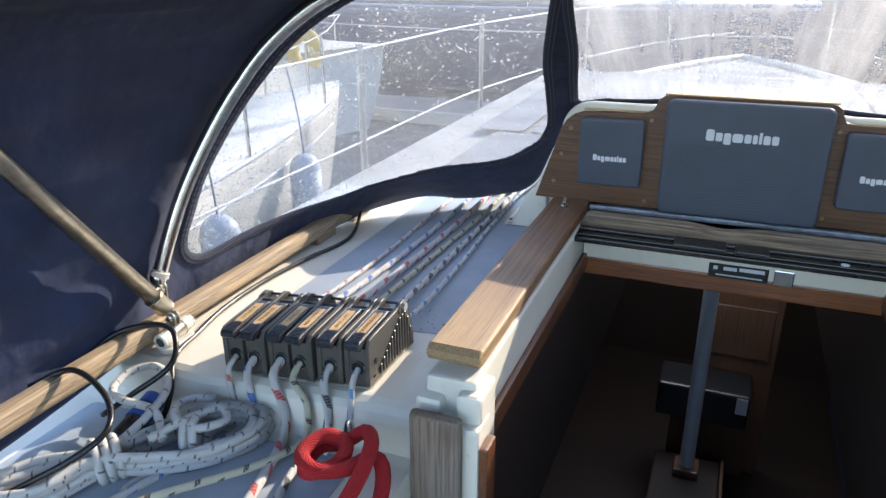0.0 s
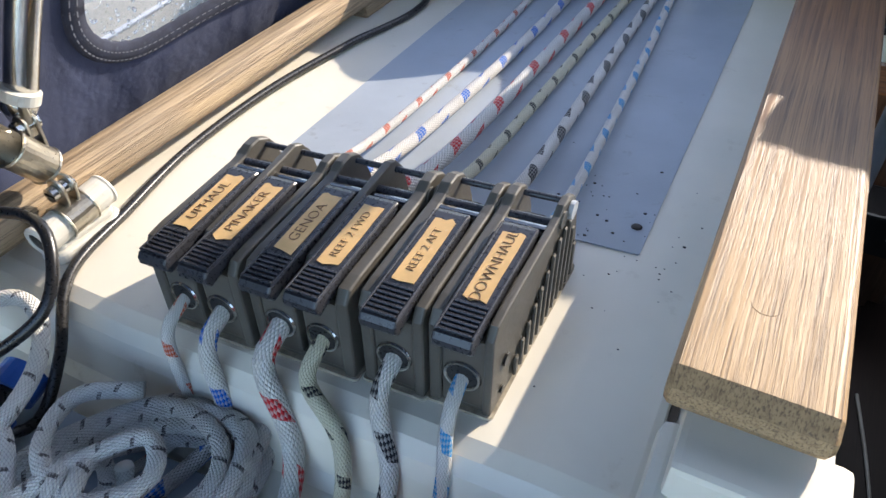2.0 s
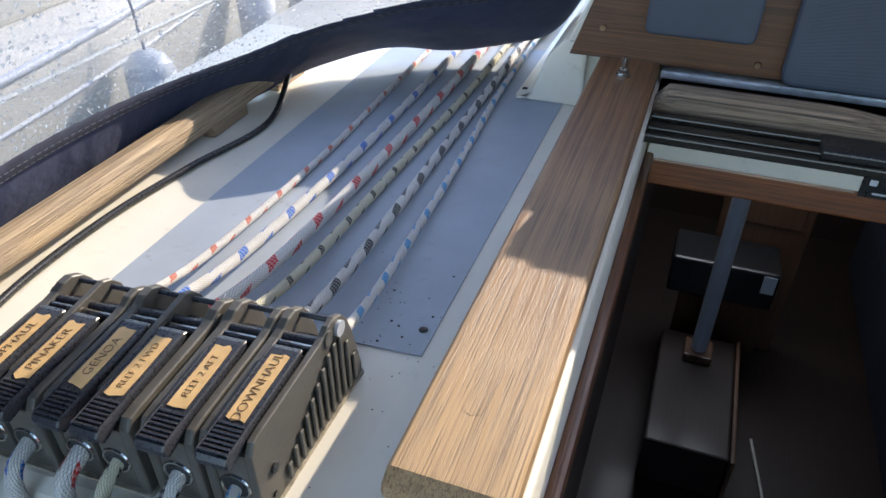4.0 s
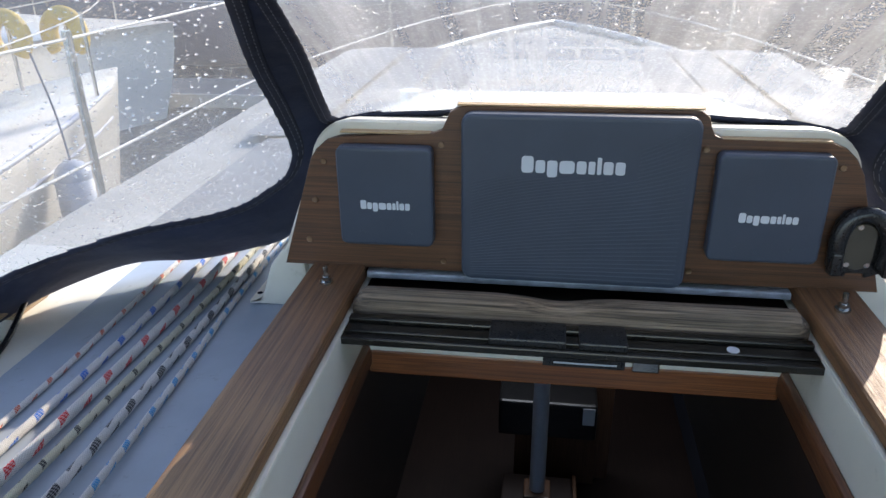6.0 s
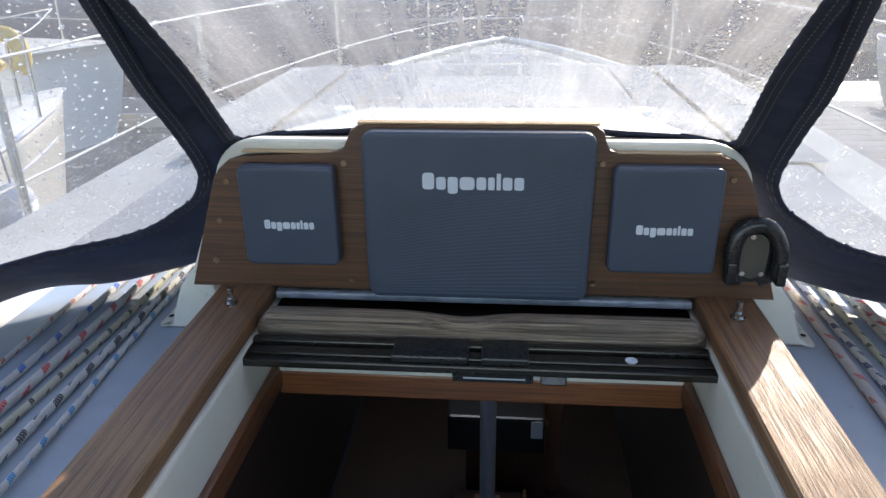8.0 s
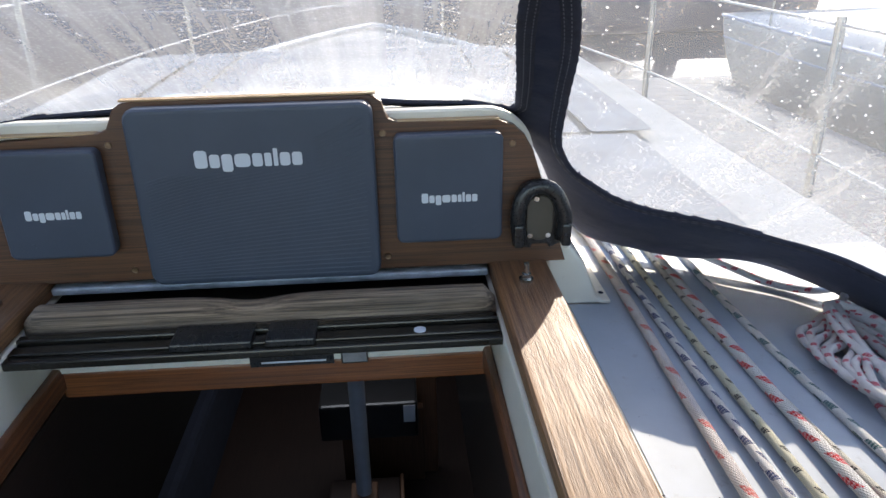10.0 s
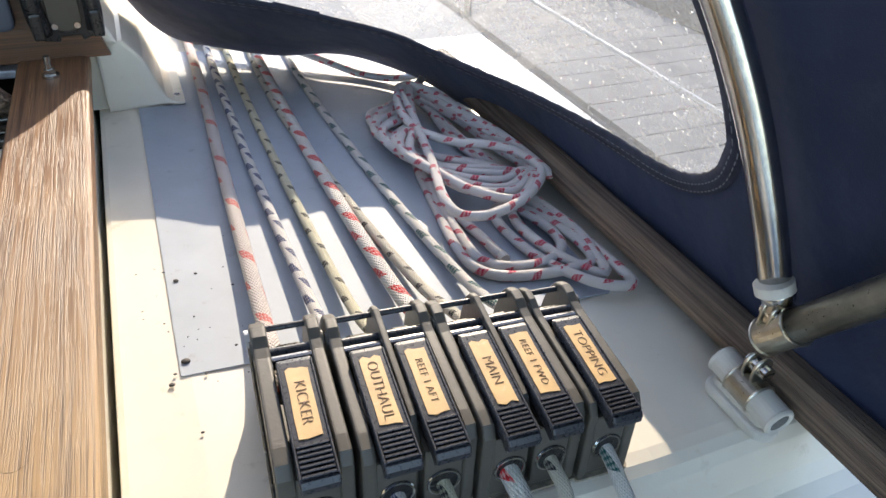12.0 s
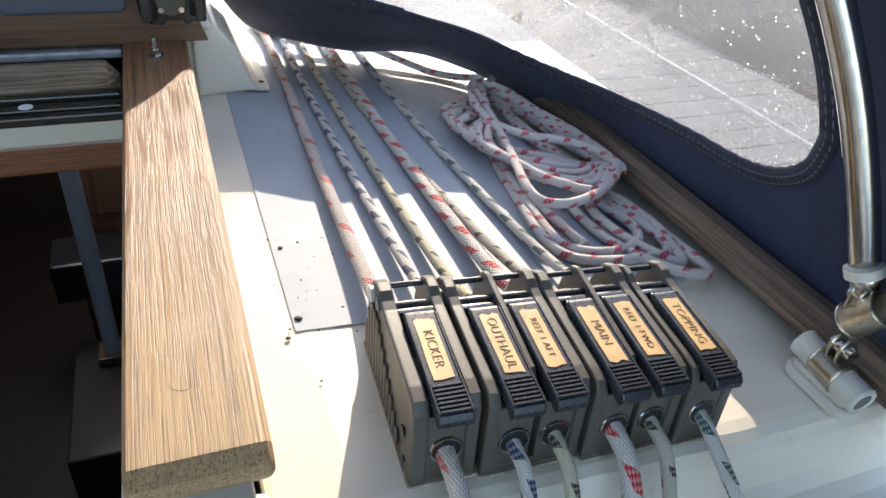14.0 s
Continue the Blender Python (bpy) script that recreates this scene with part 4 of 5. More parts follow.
def starboard_coil():
    rng = random.Random(11)
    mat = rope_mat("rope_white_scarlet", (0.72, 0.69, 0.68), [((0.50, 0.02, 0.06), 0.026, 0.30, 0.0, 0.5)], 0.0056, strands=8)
    z0, pts, level = DECK + 0.0085, [], 0.0

    def lay(arc, rise=0.0035, loose=0.004):
        """One turn of the coil laid on those below it."""
        nonlocal level
        for x, y in arc:
            pts.append((min(x + rng.uniform(-loose, loose), 0.812), y + rng.uniform(-loose, loose), z0 + level + rng.uniform(0.0, 0.004)))
        level += rise
    # the bottom: two long bights thrown out towards the clutches
    pts.append((0.712, -0.412, z0))
    lay([(0.706, -0.385), (0.698, -0.330), (0.694, -0.27), (0.708, -0.18), (0.738, -0.09), (0.758, -0.04)], 0.001)
    lay([(0.748, -0.06), (0.705, -0.20), (0.683, -0.33), (0.672, -0.405), (0.684, -0.440), (0.725, -0.452), (0.765, -0.462), (0.792, -0.448), (0.797, -0.41), (0.780, -0.36), (0.755, -0.33)], 0.001)
    lay([(0.738, -0.35), (0.733, -0.395), (0.748, -0.445), (0.780, -0.488), (0.806, -0.494), (0.811, -0.470), (0.806, -0.42), (0.790, -0.35), (0.776, -0.27), (0.766, -0.16), (0.764, -0.06)], 0.001)
    lay([(0.750, -0.05), (0.712, -0.17), (0.694, -0.28), (0.686, -0.38), (0.694, -0.425), (0.735, -0.440), (0.768, -0.425), (0.776, -0.385), (0.760, -0.345), (0.752, -0.375), (0.760, -0.430), (0.786, -0.474), (0.802, -0.460), (0.800, -0.40), (0.788, -0.30), (0.775, -0.18), (0.765, -0.07)], 0.003)
    # fanned turns: out to the side, then slantwise across to the handrail and back up along it
    for i in range(8):
        a = i / 7
        out = 0.668 + 0.022 * abs(a - 0.45) + 0.004 * (i % 2)
        top, low = -0.075 - 0.018 * i, -0.15 - 0.018 * i
        lay([(0.752, -0.035), (0.715, top * 0.8), (out + 0.010, top), (out, (top + low) / 2), (out + 0.014, low - 0.01), (0.716, low - 0.055), (0.758, low - 0.085), (0.795, -0.275 - 0.006 * i), (0.811, -0.262 - 0.008 * i), (0.806, -0.215), (0.790, -0.14), (0.772, -0.07)], 0.0026)
    # the top turn, drawn out into one open loop
    lay([(0.742, -0.045), (0.722, -0.14), (0.700, -0.25), (0.681, -0.335), (0.684, -0.368), (0.715, -0.378), (0.760, -0.362), (0.797, -0.332), (0.809, -0.300), (0.800, -0.262), (0.770, -0.235), (0.735, -0.215), (0.712, -0.17), (0.716, -0.10), (0.738, -0.04)], 0.002, 0.002)
    rope("white rope with red flecks in a loose coil beside the handrail", pts, 0.0054, mat, "coils")
    end = rod(bmesh.new(), (0.7124, -0.4095, z0), (0.7134, -0.4190, z0), 0.0058, 14)
    tagged(part("rope_end", end, WHITE, smooth=False), "white heat-sealed rope end on the deck", "rope end")
    feed = [(0.50, 0.36, DECK + 0.03), (0.53, 0.235, DECK + 0.030), (0.60, 0.185, DECK + 0.030), (0.66, 0.13, DECK + 0.022), (0.72, 0.075, DECK + 0.012), (0.765, 0.045, DECK + 0.012), (0.80, 0.03, DECK + 0.02), (0.79, 0.0, DECK + 0.03), (0.765, -0.03, DECK + 0.026)]
    rope("white rope with red flecks crossing the other lines", feed, 0.0056, mat, "coils")


starboard_coil()


def port_coil():
    rng = random.Random(5)
    mat = rope_mat("rope_white_small_fleck", (0.70, 0.69, 0.66), [((0.10, 0.09, 0.09), 0.020, 0.14, 0.0, 0.5)], 0.0060, strands=8)
    z0, pts = zl + 0.008, []
    tail, head = Vector((-0.790, -1.000)), Vector((-0.556, -0.712))
    axis = (head - tail).normalized()
    side, long = Vector((-axis.y, axis.x)), (head - tail).length
    for i in range(9):
        k, reach, lean = rng.uniform(0.70, 1.10), rng.uniform(0.90, 1.02), rng.uniform(-0.014, 0.014)
        # down one side of the hank, round its head and back up the other side; pinched where it is hitched
        for t, w in ((0.02, 0.010), (0.20, 0.026), (0.40, 0.013), (0.58, 0.034), (0.76, 0.050), (0.92, 0.040), (1.0, 0.0), (0.93, -0.042), (0.77, -0.052), (0.58, -0.030), (0.40, -0.012), (0.22, -0.028), (0.06, -0.012)):
            p = tail + axis * (long * t * reach) + side * (w * k + lean * t) + Vector((rng.uniform(-0.004, 0.004), rng.uniform(-0.004, 0.004)))
            pts.append((p.x, p.y, z0 + 0.0034 * i + (0.010 if 0.3 < t < 0.5 else 0.0) + rng.uniform(0.0, 0.005)))
    rope("white rope with fine dark flecks in a hanked coil", pts, 0.0057, mat, "coils")
    loop = [(-0.640, -0.840, z0 + 0.036), (-0.690, -0.800, z0 + 0.046), (-0.745, -0.800, z0 + 0.050), (-0.778, -0.785, z0 + 0.050), (-0.786, -0.750, z0 + 0.054), (-0.765, -0.724, z0 + 0.058), (-0.730, -0.732, z0 + 0.058), (-0.700, -0.765, z0 + 0.054), (-0.690, -0.815, z0 + 0.046), (-0.700, -0.870, z0 + 0.030), (-0.72, -0.93, z0 + 0.01)]
    rope("loose white loop standing off the hanked coil", loop, 0.0057, mat, "coils")
    stray = [(-0.655, -0.85, z0 + 0.040), (-0.630, -0.80, z0 + 0.046), (-0.605, -0.765, z0 + 0.044), (-0.585, -0.785, z0 + 0.040), (-0.610, -0.815, z0 + 0.044), (-0.655, -0.800, z0 + 0.046), (-0.672, -0.760, z0 + 0.042), (-0.640, -0.735, z0 + 0.036)]
    rope("white rope end tucked through the hanked coil", stray, 0.0057, mat, "coils")
    for c, d, n in ((Vector((-0.708, -0.892)), Vector((0.63, 0.78)), 3), (Vector((-0.630, -0.812)), Vector((0.9, 0.4)), 2)):
        s, turn = Vector((-d.y, d.x)), []
        for i in range(n * 10 + 1):
            t = 2 * math.pi * i / 10
            p = c + s * 0.027 * math.cos(t) + d * (0.012 * i / 10)
            turn.append((p.x, p.y, z0 + 0.022 + 0.026 * math.sin(t)))
        rope("white rope turns hitched round the coil", turn, 0.0057, mat, "coils")


port_coil()


def red_lanyard():
    mat = rope_mat("rope_red", (0.50, 0.012, 0.016), [], 0.0105, stain=0.35)
    z0 = zl + 0.012
    root = thing("red_lanyard", "thick red rope lanyard knotted to a steel snap shackle", "lanyard", at=(-0.43, -0.79, LOW))
    a = [(-0.437, -0.775, z0 + 0.02), (-0.46, -0.80, z0 + 0.03), (-0.468, -0.825, z0 + 0.02), (-0.45, -0.845, z0 + 0.025), (-0.42, -0.83, z0 + 0.034), (-0.425, -0.80, z0 + 0.04), (-0.455, -0.80, z0 + 0.047), (-0.465, -0.835, z0 + 0.043), (-0.435, -0.855, z0 + 0.04),
         (-0.405, -0.835, z0 + 0.035), (-0.385, -0.80, z0 + 0.032), (-0.365, -0.82, z0 + 0.02), (-0.355, -0.87, z0 + 0.004), (-0.36, -0.95, z0)]
    tube("loop", a, 0.0095, mat, root)
    b = [(-0.43, -0.79, z0 + 0.036), (-0.41, -0.775, z0 + 0.045), (-0.39, -0.80, z0 + 0.046), (-0.385, -0.85, z0 + 0.030), (-0.395, -0.90, z0 + 0.008), (-0.41, -0.97, z0)]
    tube("tail", b, 0.0095, mat, root)
    bm = ring(bmesh.new(), (-0.440, -0.765, z0 + 0.026), (0.9, 0.3, 0.1), 0.018, 0.0035, 22, 8)
    part("shackle", bm, STEEL, root, "steel snap shackle", smooth=True)

    root.location += Vector((0.026, 0.010, 0.0))


red_lanyard()


# ---- handrails, feet and cables ----
def handrail(cx, label, sx, mat):
    root = thing("handrail", label, "handrail", "handrails", at=(cx, -0.5, DECK))
    prof = rounded(cx - 0.017, cx + 0.017, DECK + 0.012, DECK + 0.046, 0.013, 5)
    part("bar", prism(bmesh.new(), prof, "y", -1.35, 0.06, 0.006, 3), mat, root)
    for y in (-1.25, -0.16, 0.0):
        part("foot", boxed(cx - 0.014, cx + 0.014, y - 0.04, y + 0.04, DECK if y > -0.7 else LOW, DECK + 0.016, 0.003), mat, root)
    frame_foot(cx - sx * 0.034, sx)
    return root


def frame_foot(px, sx):
    """A white plastic foot: a pad that carries a short open tube, with a steel strap and lug clamped round it."""
    pad = thing("frame_foot", "white plastic deck foot with salted steel hinge clamps", "hinge foot", "frame feet", at=(px, -0.65, DECK))
    part("base", prism(bmesh.new(), rounded(px - 0.013, px + 0.013, -0.686, -0.618, 0.0125, 7), "z", DECK + 0.0005, DECK + 0.011, 0.004, 3), WHITE, pad)
    part("saddle", prism(bmesh.new(), rounded(px - 0.009, px + 0.009, -0.680, -0.624, 0.006), "z", DECK + 0.0105, DECK + 0.018, 0.003, 2), WHITE, pad)
    axis = Vector((0.0, -0.97, -0.10)).normalized()
    mid = Vector((px, -0.652, DECK + 0.0265))
    p, q = mid - axis * 0.030, mid + axis * 0.033
    bm = rod(bmesh.new(), p, q, 0.0122, 24)
    ring(bm, q, axis, 0.0102, 0.0026, 24, 8)
    ring(bm, p, axis, 0.0102, 0.0026, 24, 8)
    barrel = part("barrel", bm, WHITE, pad)
    part("bore", rod(bmesh.new(), q - axis * 0.004, q + axis * 0.0012, 0.0088, 18), DARK, barrel)
    bm = rod(bmesh.new(), mid - axis * 0.012, mid + axis * 0.012, 0.0134, 28)
    for k in (-1, 1):
        ring(bm, mid + axis * 0.0118 * k, axis, 0.0132, 0.0012, 24, 6)
    part("strap", bm, SALTY, pad, "steel strap")
    lug = bmesh.new()
    for k in (-0.0045, 0.0045):
        tab = rounded(px - 0.0088, px + 0.0088, DECK + 0.036, DECK + 0.060, 0.0085, 5)
        prism(lug, tab, "y", -0.6535 + k, -0.6510 + k, 0.0006, 1)
    part("lug", lug, SALTY, pad)
    bolt = part("bolt", rod(bmesh.new(), (px, -0.6640, DECK + 0.0505), (px, -0.6440, DECK + 0.0505), 0.0058, 18), STEEL, pad)
    part("slot", boxed(px - 0.0052, px + 0.0052, -0.6644, -0.6638, DECK + 0.0498, DECK + 0.0512), DARK, bolt)


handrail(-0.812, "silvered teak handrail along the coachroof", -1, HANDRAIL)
handrail(0.836, "greyed teak handrail along the coachroof, coloured darker for shade", 1, SHADERAIL)

cord = tube("deck_cable", [(-0.80, 0.10, DECK + 0.03), (-0.793, 0.0, DECK + 0.028), (-0.752, -0.14, DECK + 0.006), (-0.775, -0.28, DECK + 0.0055), (-0.790, -0.40, DECK + 0.0055), (-0.788, -0.52, DECK + 0.0055), (-0.770, -0.615, DECK + 0.0055), (-0.750, -0.690, DECK + 0.006), (-0.722, -0.735, -0.045), (-0.715, -0.77, zl + 0.012), (-0.722, -0.80, zl + 0.022)], 0.0042, BLACK)
tagged(cord, "black cable running along the handrail to a blue plug", "cable")
loop = tube("deck_cable", [(-0.79, -0.80, zl + 0.022), (-0.75, -0.78, -0.03), (-0.712, -0.735, 0.004), (-0.735, -0.70, 0.035), (-0.78, -0.70, 0.036), (-0.83, -0.73, 0.02), (-0.855, -0.80, -0.02)], 0.0042, BLACK)
tagged(loop, "black cable looped over the handrail", "cable")
loop2 = tube("deck_cable", [(-0.80, -1.10, zl + 0.005), (-0.76, -0.985, zl + 0.03), (-0.70, -0.93, -0.02), (-0.68, -0.885, 0.0), (-0.72, -0.845, 0.015), (-0.79, -0.83, 0.03), (-0.84, -0.86, 0.01)], 0.0042, BLACK)
tagged(loop2, "black cable looped over the handrail", "cable")


def plug():
    root = thing("cable_connector", "black cable connector with bright blue collars", "connector", at=(-0.75, -0.80, LOW))
    p, q = Vector((-0.718, -0.868, zl + 0.020)), Vector((-0.738, -0.752, zl + 0.030))
    d = q - p
    for name, a, b, r, mat in (("collar", 0.0, 0.22, 0.0175, BLUE), ("sleeve", 0.20, 0.62, 0.0145, BLACK), ("collar", 0.60, 0.72, 0.0165, BLUE), ("sleeve", 0.70, 0.86, 0.0135, BLACK), ("collar", 0.84, 1.0, 0.0170, BLUE)):
        part(name, rod(bmesh.new(), p + d * a, p + d * b, r, 20), mat, root)


plug()
tagged(part("winch_rim", ring(bmesh.new(), (0.692, -0.748, LOW + 0.012), (0.1, 0.1, 1), 0.030, 0.0055, 36, 10), STEEL, smooth=True), "polished steel ring of a deck fitting on the non-skid", "deck fitting")


# ---- the deck's camber: everything that lies on it follows its fall towards the sides ----
def cambered(skip):
    for ob in list(scene.objects):
        root = ob
        while root.parent:
            root = root.parent
        if ob.type != "MESH" or root.name.split(".")[0] in skip or ob.data.get("cambered"):
            continue
        ox = root.location.x
        ob.data["cambered"] = True
        n = len(ob.data.vertices)
        co = np.empty(n * 3)
        ob.data.vertices.foreach_get("co", co)
        co = co.reshape(-1, 3)
        co[:, 2] -= CAMBER * np.clip(np.abs(co[:, 0] + ox - 0.012) - 0.40, 0.0, 0.30)
        ob.data.vertices.foreach_set("co", co.ravel())


CAMBER = 0.075
cambered({"cabin", "mast_support_post", "mast_step_cover", "saloon_locker", "instrument_case", "cable", "camera", "sea_hood", "instrument_console"})


# ---- sprayhood ----
HV = [0, .12, .3, .45, .6, .7, .78, 1]
HF = [(-.868, -.64, -.06), (-.868, -.40, -.055), (-.845, -.1, -.045), (-.73, .10, -.022), (-.51, .175, -.012), (-.418, .185, .030), (-.345, .075, .238), (0, .062, .266)]
HB = [(-.845, -.64, -.05), (-.835, -.63, .05), (-.797, -.58, .20), (-.737, -.53, .33), (-.645, -.49, .445), (-.535, -.465, .505), (-.40, -.45, .54), (0, -.44, .565)]
HCX, NV, NS = 0.008, 460, 84


def smoothed(cols, n, width):
    """A table of n + 1 points along the control points, mirrored about the middle and softened."""
    t = np.linspace(0, 2, n + 1)
    v = np.where(t <= 1, t, 2 - t)
    tab = np.stack([np.interp(v, HV, [c[i] for c in cols]) for i in range(3)], 1)
    tab[:, 0] = np.where(t <= 1, tab[:, 0], -tab[:, 0])
    k = np.exp(-0.5 * (np.arange(-3 * width, 3 * width + 1) / width) ** 2)
    k /= k.sum()
    pad = np.vstack([2 * tab[0] - tab[3 * width:0:-1], tab, 2 * tab[-1] - tab[-2:-3 * width - 2:-1]])
    tab = np.stack([np.convolve(pad[:, i], k, "valid") for i in range(3)], 1)
    tab[:, 0] += HCX
    return tab


FRONT, BOW = smoothed(HF, NV, 7), smoothed(HB, NV, 9)
AFT = BOW * np.array([1.16, 1.0, 1.08]) + np.array([0.0, -0.80, -0.05])
AFT[:, 0] *= 1.0 + 0.26 * np.clip(AFT[:, 2] / 0.40, 0, 1)
AFT[:, 1] -= 0.30 * np.clip((0.45 - AFT[:, 2]) / 0.45, 0, 1)
AFT[:, 2] -= 0.12 * np.clip((0.12 - AFT[:, 2]) / 0.2, 0, 1)


def hood(v, s):
    i = np.clip(np.asarray(v) * NV / 2, 0, NV)
    j = np.minimum(i.astype(int), NV - 1)
    w = (i - j)[..., None]
    f = FRONT[j] * (1 - w) + FRONT[j + 1] * w
    b = BOW[j] * (1 - w) + BOW[j + 1] * w
    s = np.asarray(s)[..., None]
    return f + (b - f) * s


SIDE_WIN = [(.205, .885), (.180, .83), (.172, .74), (.182, .645), (.218, .55), (.29, .40), (.385, .275), (.48, .255), (.56, .275), (.642, .225), (.700, .175), (.730, .120), (.752, .125), (.772, .25), (.789, .40), (.818, .62), (.838, .82), (.815, .93), (.75, .955), (.60, .955), (.45, .945), (.33, .935), (.26, .91)]
STAR_WIN = [(.240, .885), (.220, .83), (.213, .74), (.222, .645), (.250, .55), (.31, .40), (.40, .275), (.495, .262), (.57, .270)] + SIDE_WIN[9:]
MID_WIN = [(.797, .085), (.815, .05), (.90, .03), (1.0, .03), (1.10, .03), (1.185, .05), (1.203, .085), (1.198, .16), (1.174, .42), (1.150, .78), (1.12, .89), (1.08, .92), (1.0, .92), (.92, .92), (.88, .89), (.850, .78), (.826, .42), (.802, .16)]


def dense(poly):
    p = np.array([(a, b, 0.0) for a, b in poly])
    return spline(p, 0.012, True)[0][:, :2]


WINS = {"port": dense(SIDE_WIN), "middle": dense(MID_WIN), "starboard": dense([(2 - a, b) for a, b in STAR_WIN][::-1])}


def inside(poly, v, s):
    hit = np.zeros(np.shape(v), bool)
    a, b = poly, np.roll(poly, -1, 0)
    for (x0, y0), (x1, y1) in zip(a, b):
        cross = ((y0 > s) != (y1 > s)) & (v < (x1 - x0) * (s - y0) / (y1 - y0 + 1e-12) + x0)
        hit ^= cross
    return hit


def sprayhood():
    root = thing("sprayhood", "navy canvas sprayhood with rain-spotted clear vinyl windows", "sprayhood", at=(HCX, -0.3, DECK))
    vv, ss = np.meshgrid(np.linspace(0, 2, NV + 1), np.linspace(0, 1, NS + 1), indexing="ij")
    pts = hood(vv, ss)
    rng = np.random.RandomState(3)
    vc, sc = (vv[:-1, :-1] + vv[1:, 1:]) / 2, (ss[:-1, :-1] + ss[1:, 1:]) / 2
    owner = np.zeros(vc.shape, int)
    for k, w in enumerate(WINS.values(), 1):
        owner[inside(w, vc, sc)] = k
    flat = pts.reshape(-1, 3)
    idx = lambda i, j: i * (NS + 1) + j
    # hem: a wavy lower border where the canvas lifts off the deck
    hem = flat.copy()
    for i in range(NV + 1):
        t = i / NV * 2
        q = t if t <= 1 else 2 - t
        lift = 0.007 * max(0.0, math.sin((q - 0.34) * 17.0)) * (0.34 < q < 0.53) + 0.002 * math.sin(q * 55.0)
        for j in range(8):
            hem[idx(i, j), 2] += lift * (1 - j / 8)
    for k, name in enumerate(("canvas", "window_port", "window_middle", "window_starboard")):
        sel = np.argwhere(owner == k)
        faces = [(idx(i, j), idx(i + 1, j), idx(i + 1, j + 1), idx(i, j + 1)) for i, j in sel]
        used = sorted({a for f in faces for a in f})
        remap = {a: n for n, a in enumerate(used)}
        src = hem if k == 0 else flat
        ob = raw(name, [src[a] for a in used], [tuple(remap[a] for a in f) for f in faces], CANVAS if k == 0 else PVC[k - 1], root, "" if k == 0 else "clear vinyl window with rain drops and run marks")
        if k:
            ob.visible_shadow = False
        else:
            so = ob.modifiers.new("thickness", "SOLIDIFY")
            so.thickness, so.offset = 0.0016, 0.0
    # canvas behind the main bow
    rows, m = [], 26
    for i in range(0, NV + 1, 2):
        for j in range(m + 1):
            t = j / m
            p = BOW[i] * (1 - t) + AFT[i] * t
            q = abs(i / NV * 2 - 1)
            fold = 0.020 * (math.sin(9 * t + 26 * q) + 0.5 * math.sin(19 * t - 41 * q)) * math.sin(math.pi * min(1.0, t * 1.2)) * (q > 0.35)
            rows.append((p[0] - math.copysign(fold * q, p[0]), p[1], p[2] + fold * 0.3))
    n = m + 1
    fs = [(a * n + j, (a + 1) * n + j, (a + 1) * n + j + 1, a * n + j + 1) for a in range(len(rows) // n - 1) for j in range(m)]
    ob = raw("aft_canvas", rows, fs, CANVAS, root)
    so = ob.modifiers.new("thickness", "SOLIDIFY")
    so.thickness, so.offset = 0.0016, 0.0
    centre = np.array([HCX, -0.7, 0.15])
    for key, w in WINS.items():
        p = hood(w[:, 0], w[:, 1])
        mid = p.mean(0)
        tang = np.roll(p, -1, 0) - np.roll(p, 1, 0)
        tang /= np.linalg.norm(tang, axis=1)[:, None]
        eps = 1e-3
        nrm = np.cross(hood(w[:, 0] + eps, w[:, 1]) - p, hood(w[:, 0], w[:, 1] + eps) - p)
        nrm /= np.linalg.norm(nrm, axis=1)[:, None]
        nrm *= np.sign(((centre - p) * nrm).sum(1))[:, None]
        out = np.cross(tang, nrm)
        out *= np.sign(((p - mid) * out).sum(1))[:, None]
        ang = np.arange(len(p))
        lip = 0.0006 * np.sin(ang * 2.2)[:, None]
        rings = [p - out * (0.005 + lip) + nrm * 0.0018, p - out * 0.004 + nrm * 0.0042, p + out * 0.004 + nrm * 0.0050, p + out * 0.013 + nrm * 0.0042, p + out * 0.0145 + nrm * 0.0012]
        vs = np.concatenate(rings)
        c = len(p)
        fs = [(r * c + i, r * c + (i + 1) % c, (r + 1) * c + (i + 1) % c, (r + 1) * c + i) for r in range(4) for i in range(c)]
        bind = raw("window_binding", vs, fs, BINDING, root, "stitched navy webbing round the window")
        verts, faces = [], []
        for off in (0.0035, 0.0105):
            q = p + out * off + nrm * 0.0052
            for i in range(0, c, 1):
                a, b = q[i], q[i] + (q[(i + 1) % c] - q[i]) * 0.6
                o, b0 = out[i] * 0.0006, len(verts)
                verts += [a - o, a + o, b + o, b - o]
                faces.append((b0, b0 + 1, b0 + 2, b0 + 3))
        raw("stitching", verts, faces, STITCH, bind)
    return root


HOOD = sprayhood()


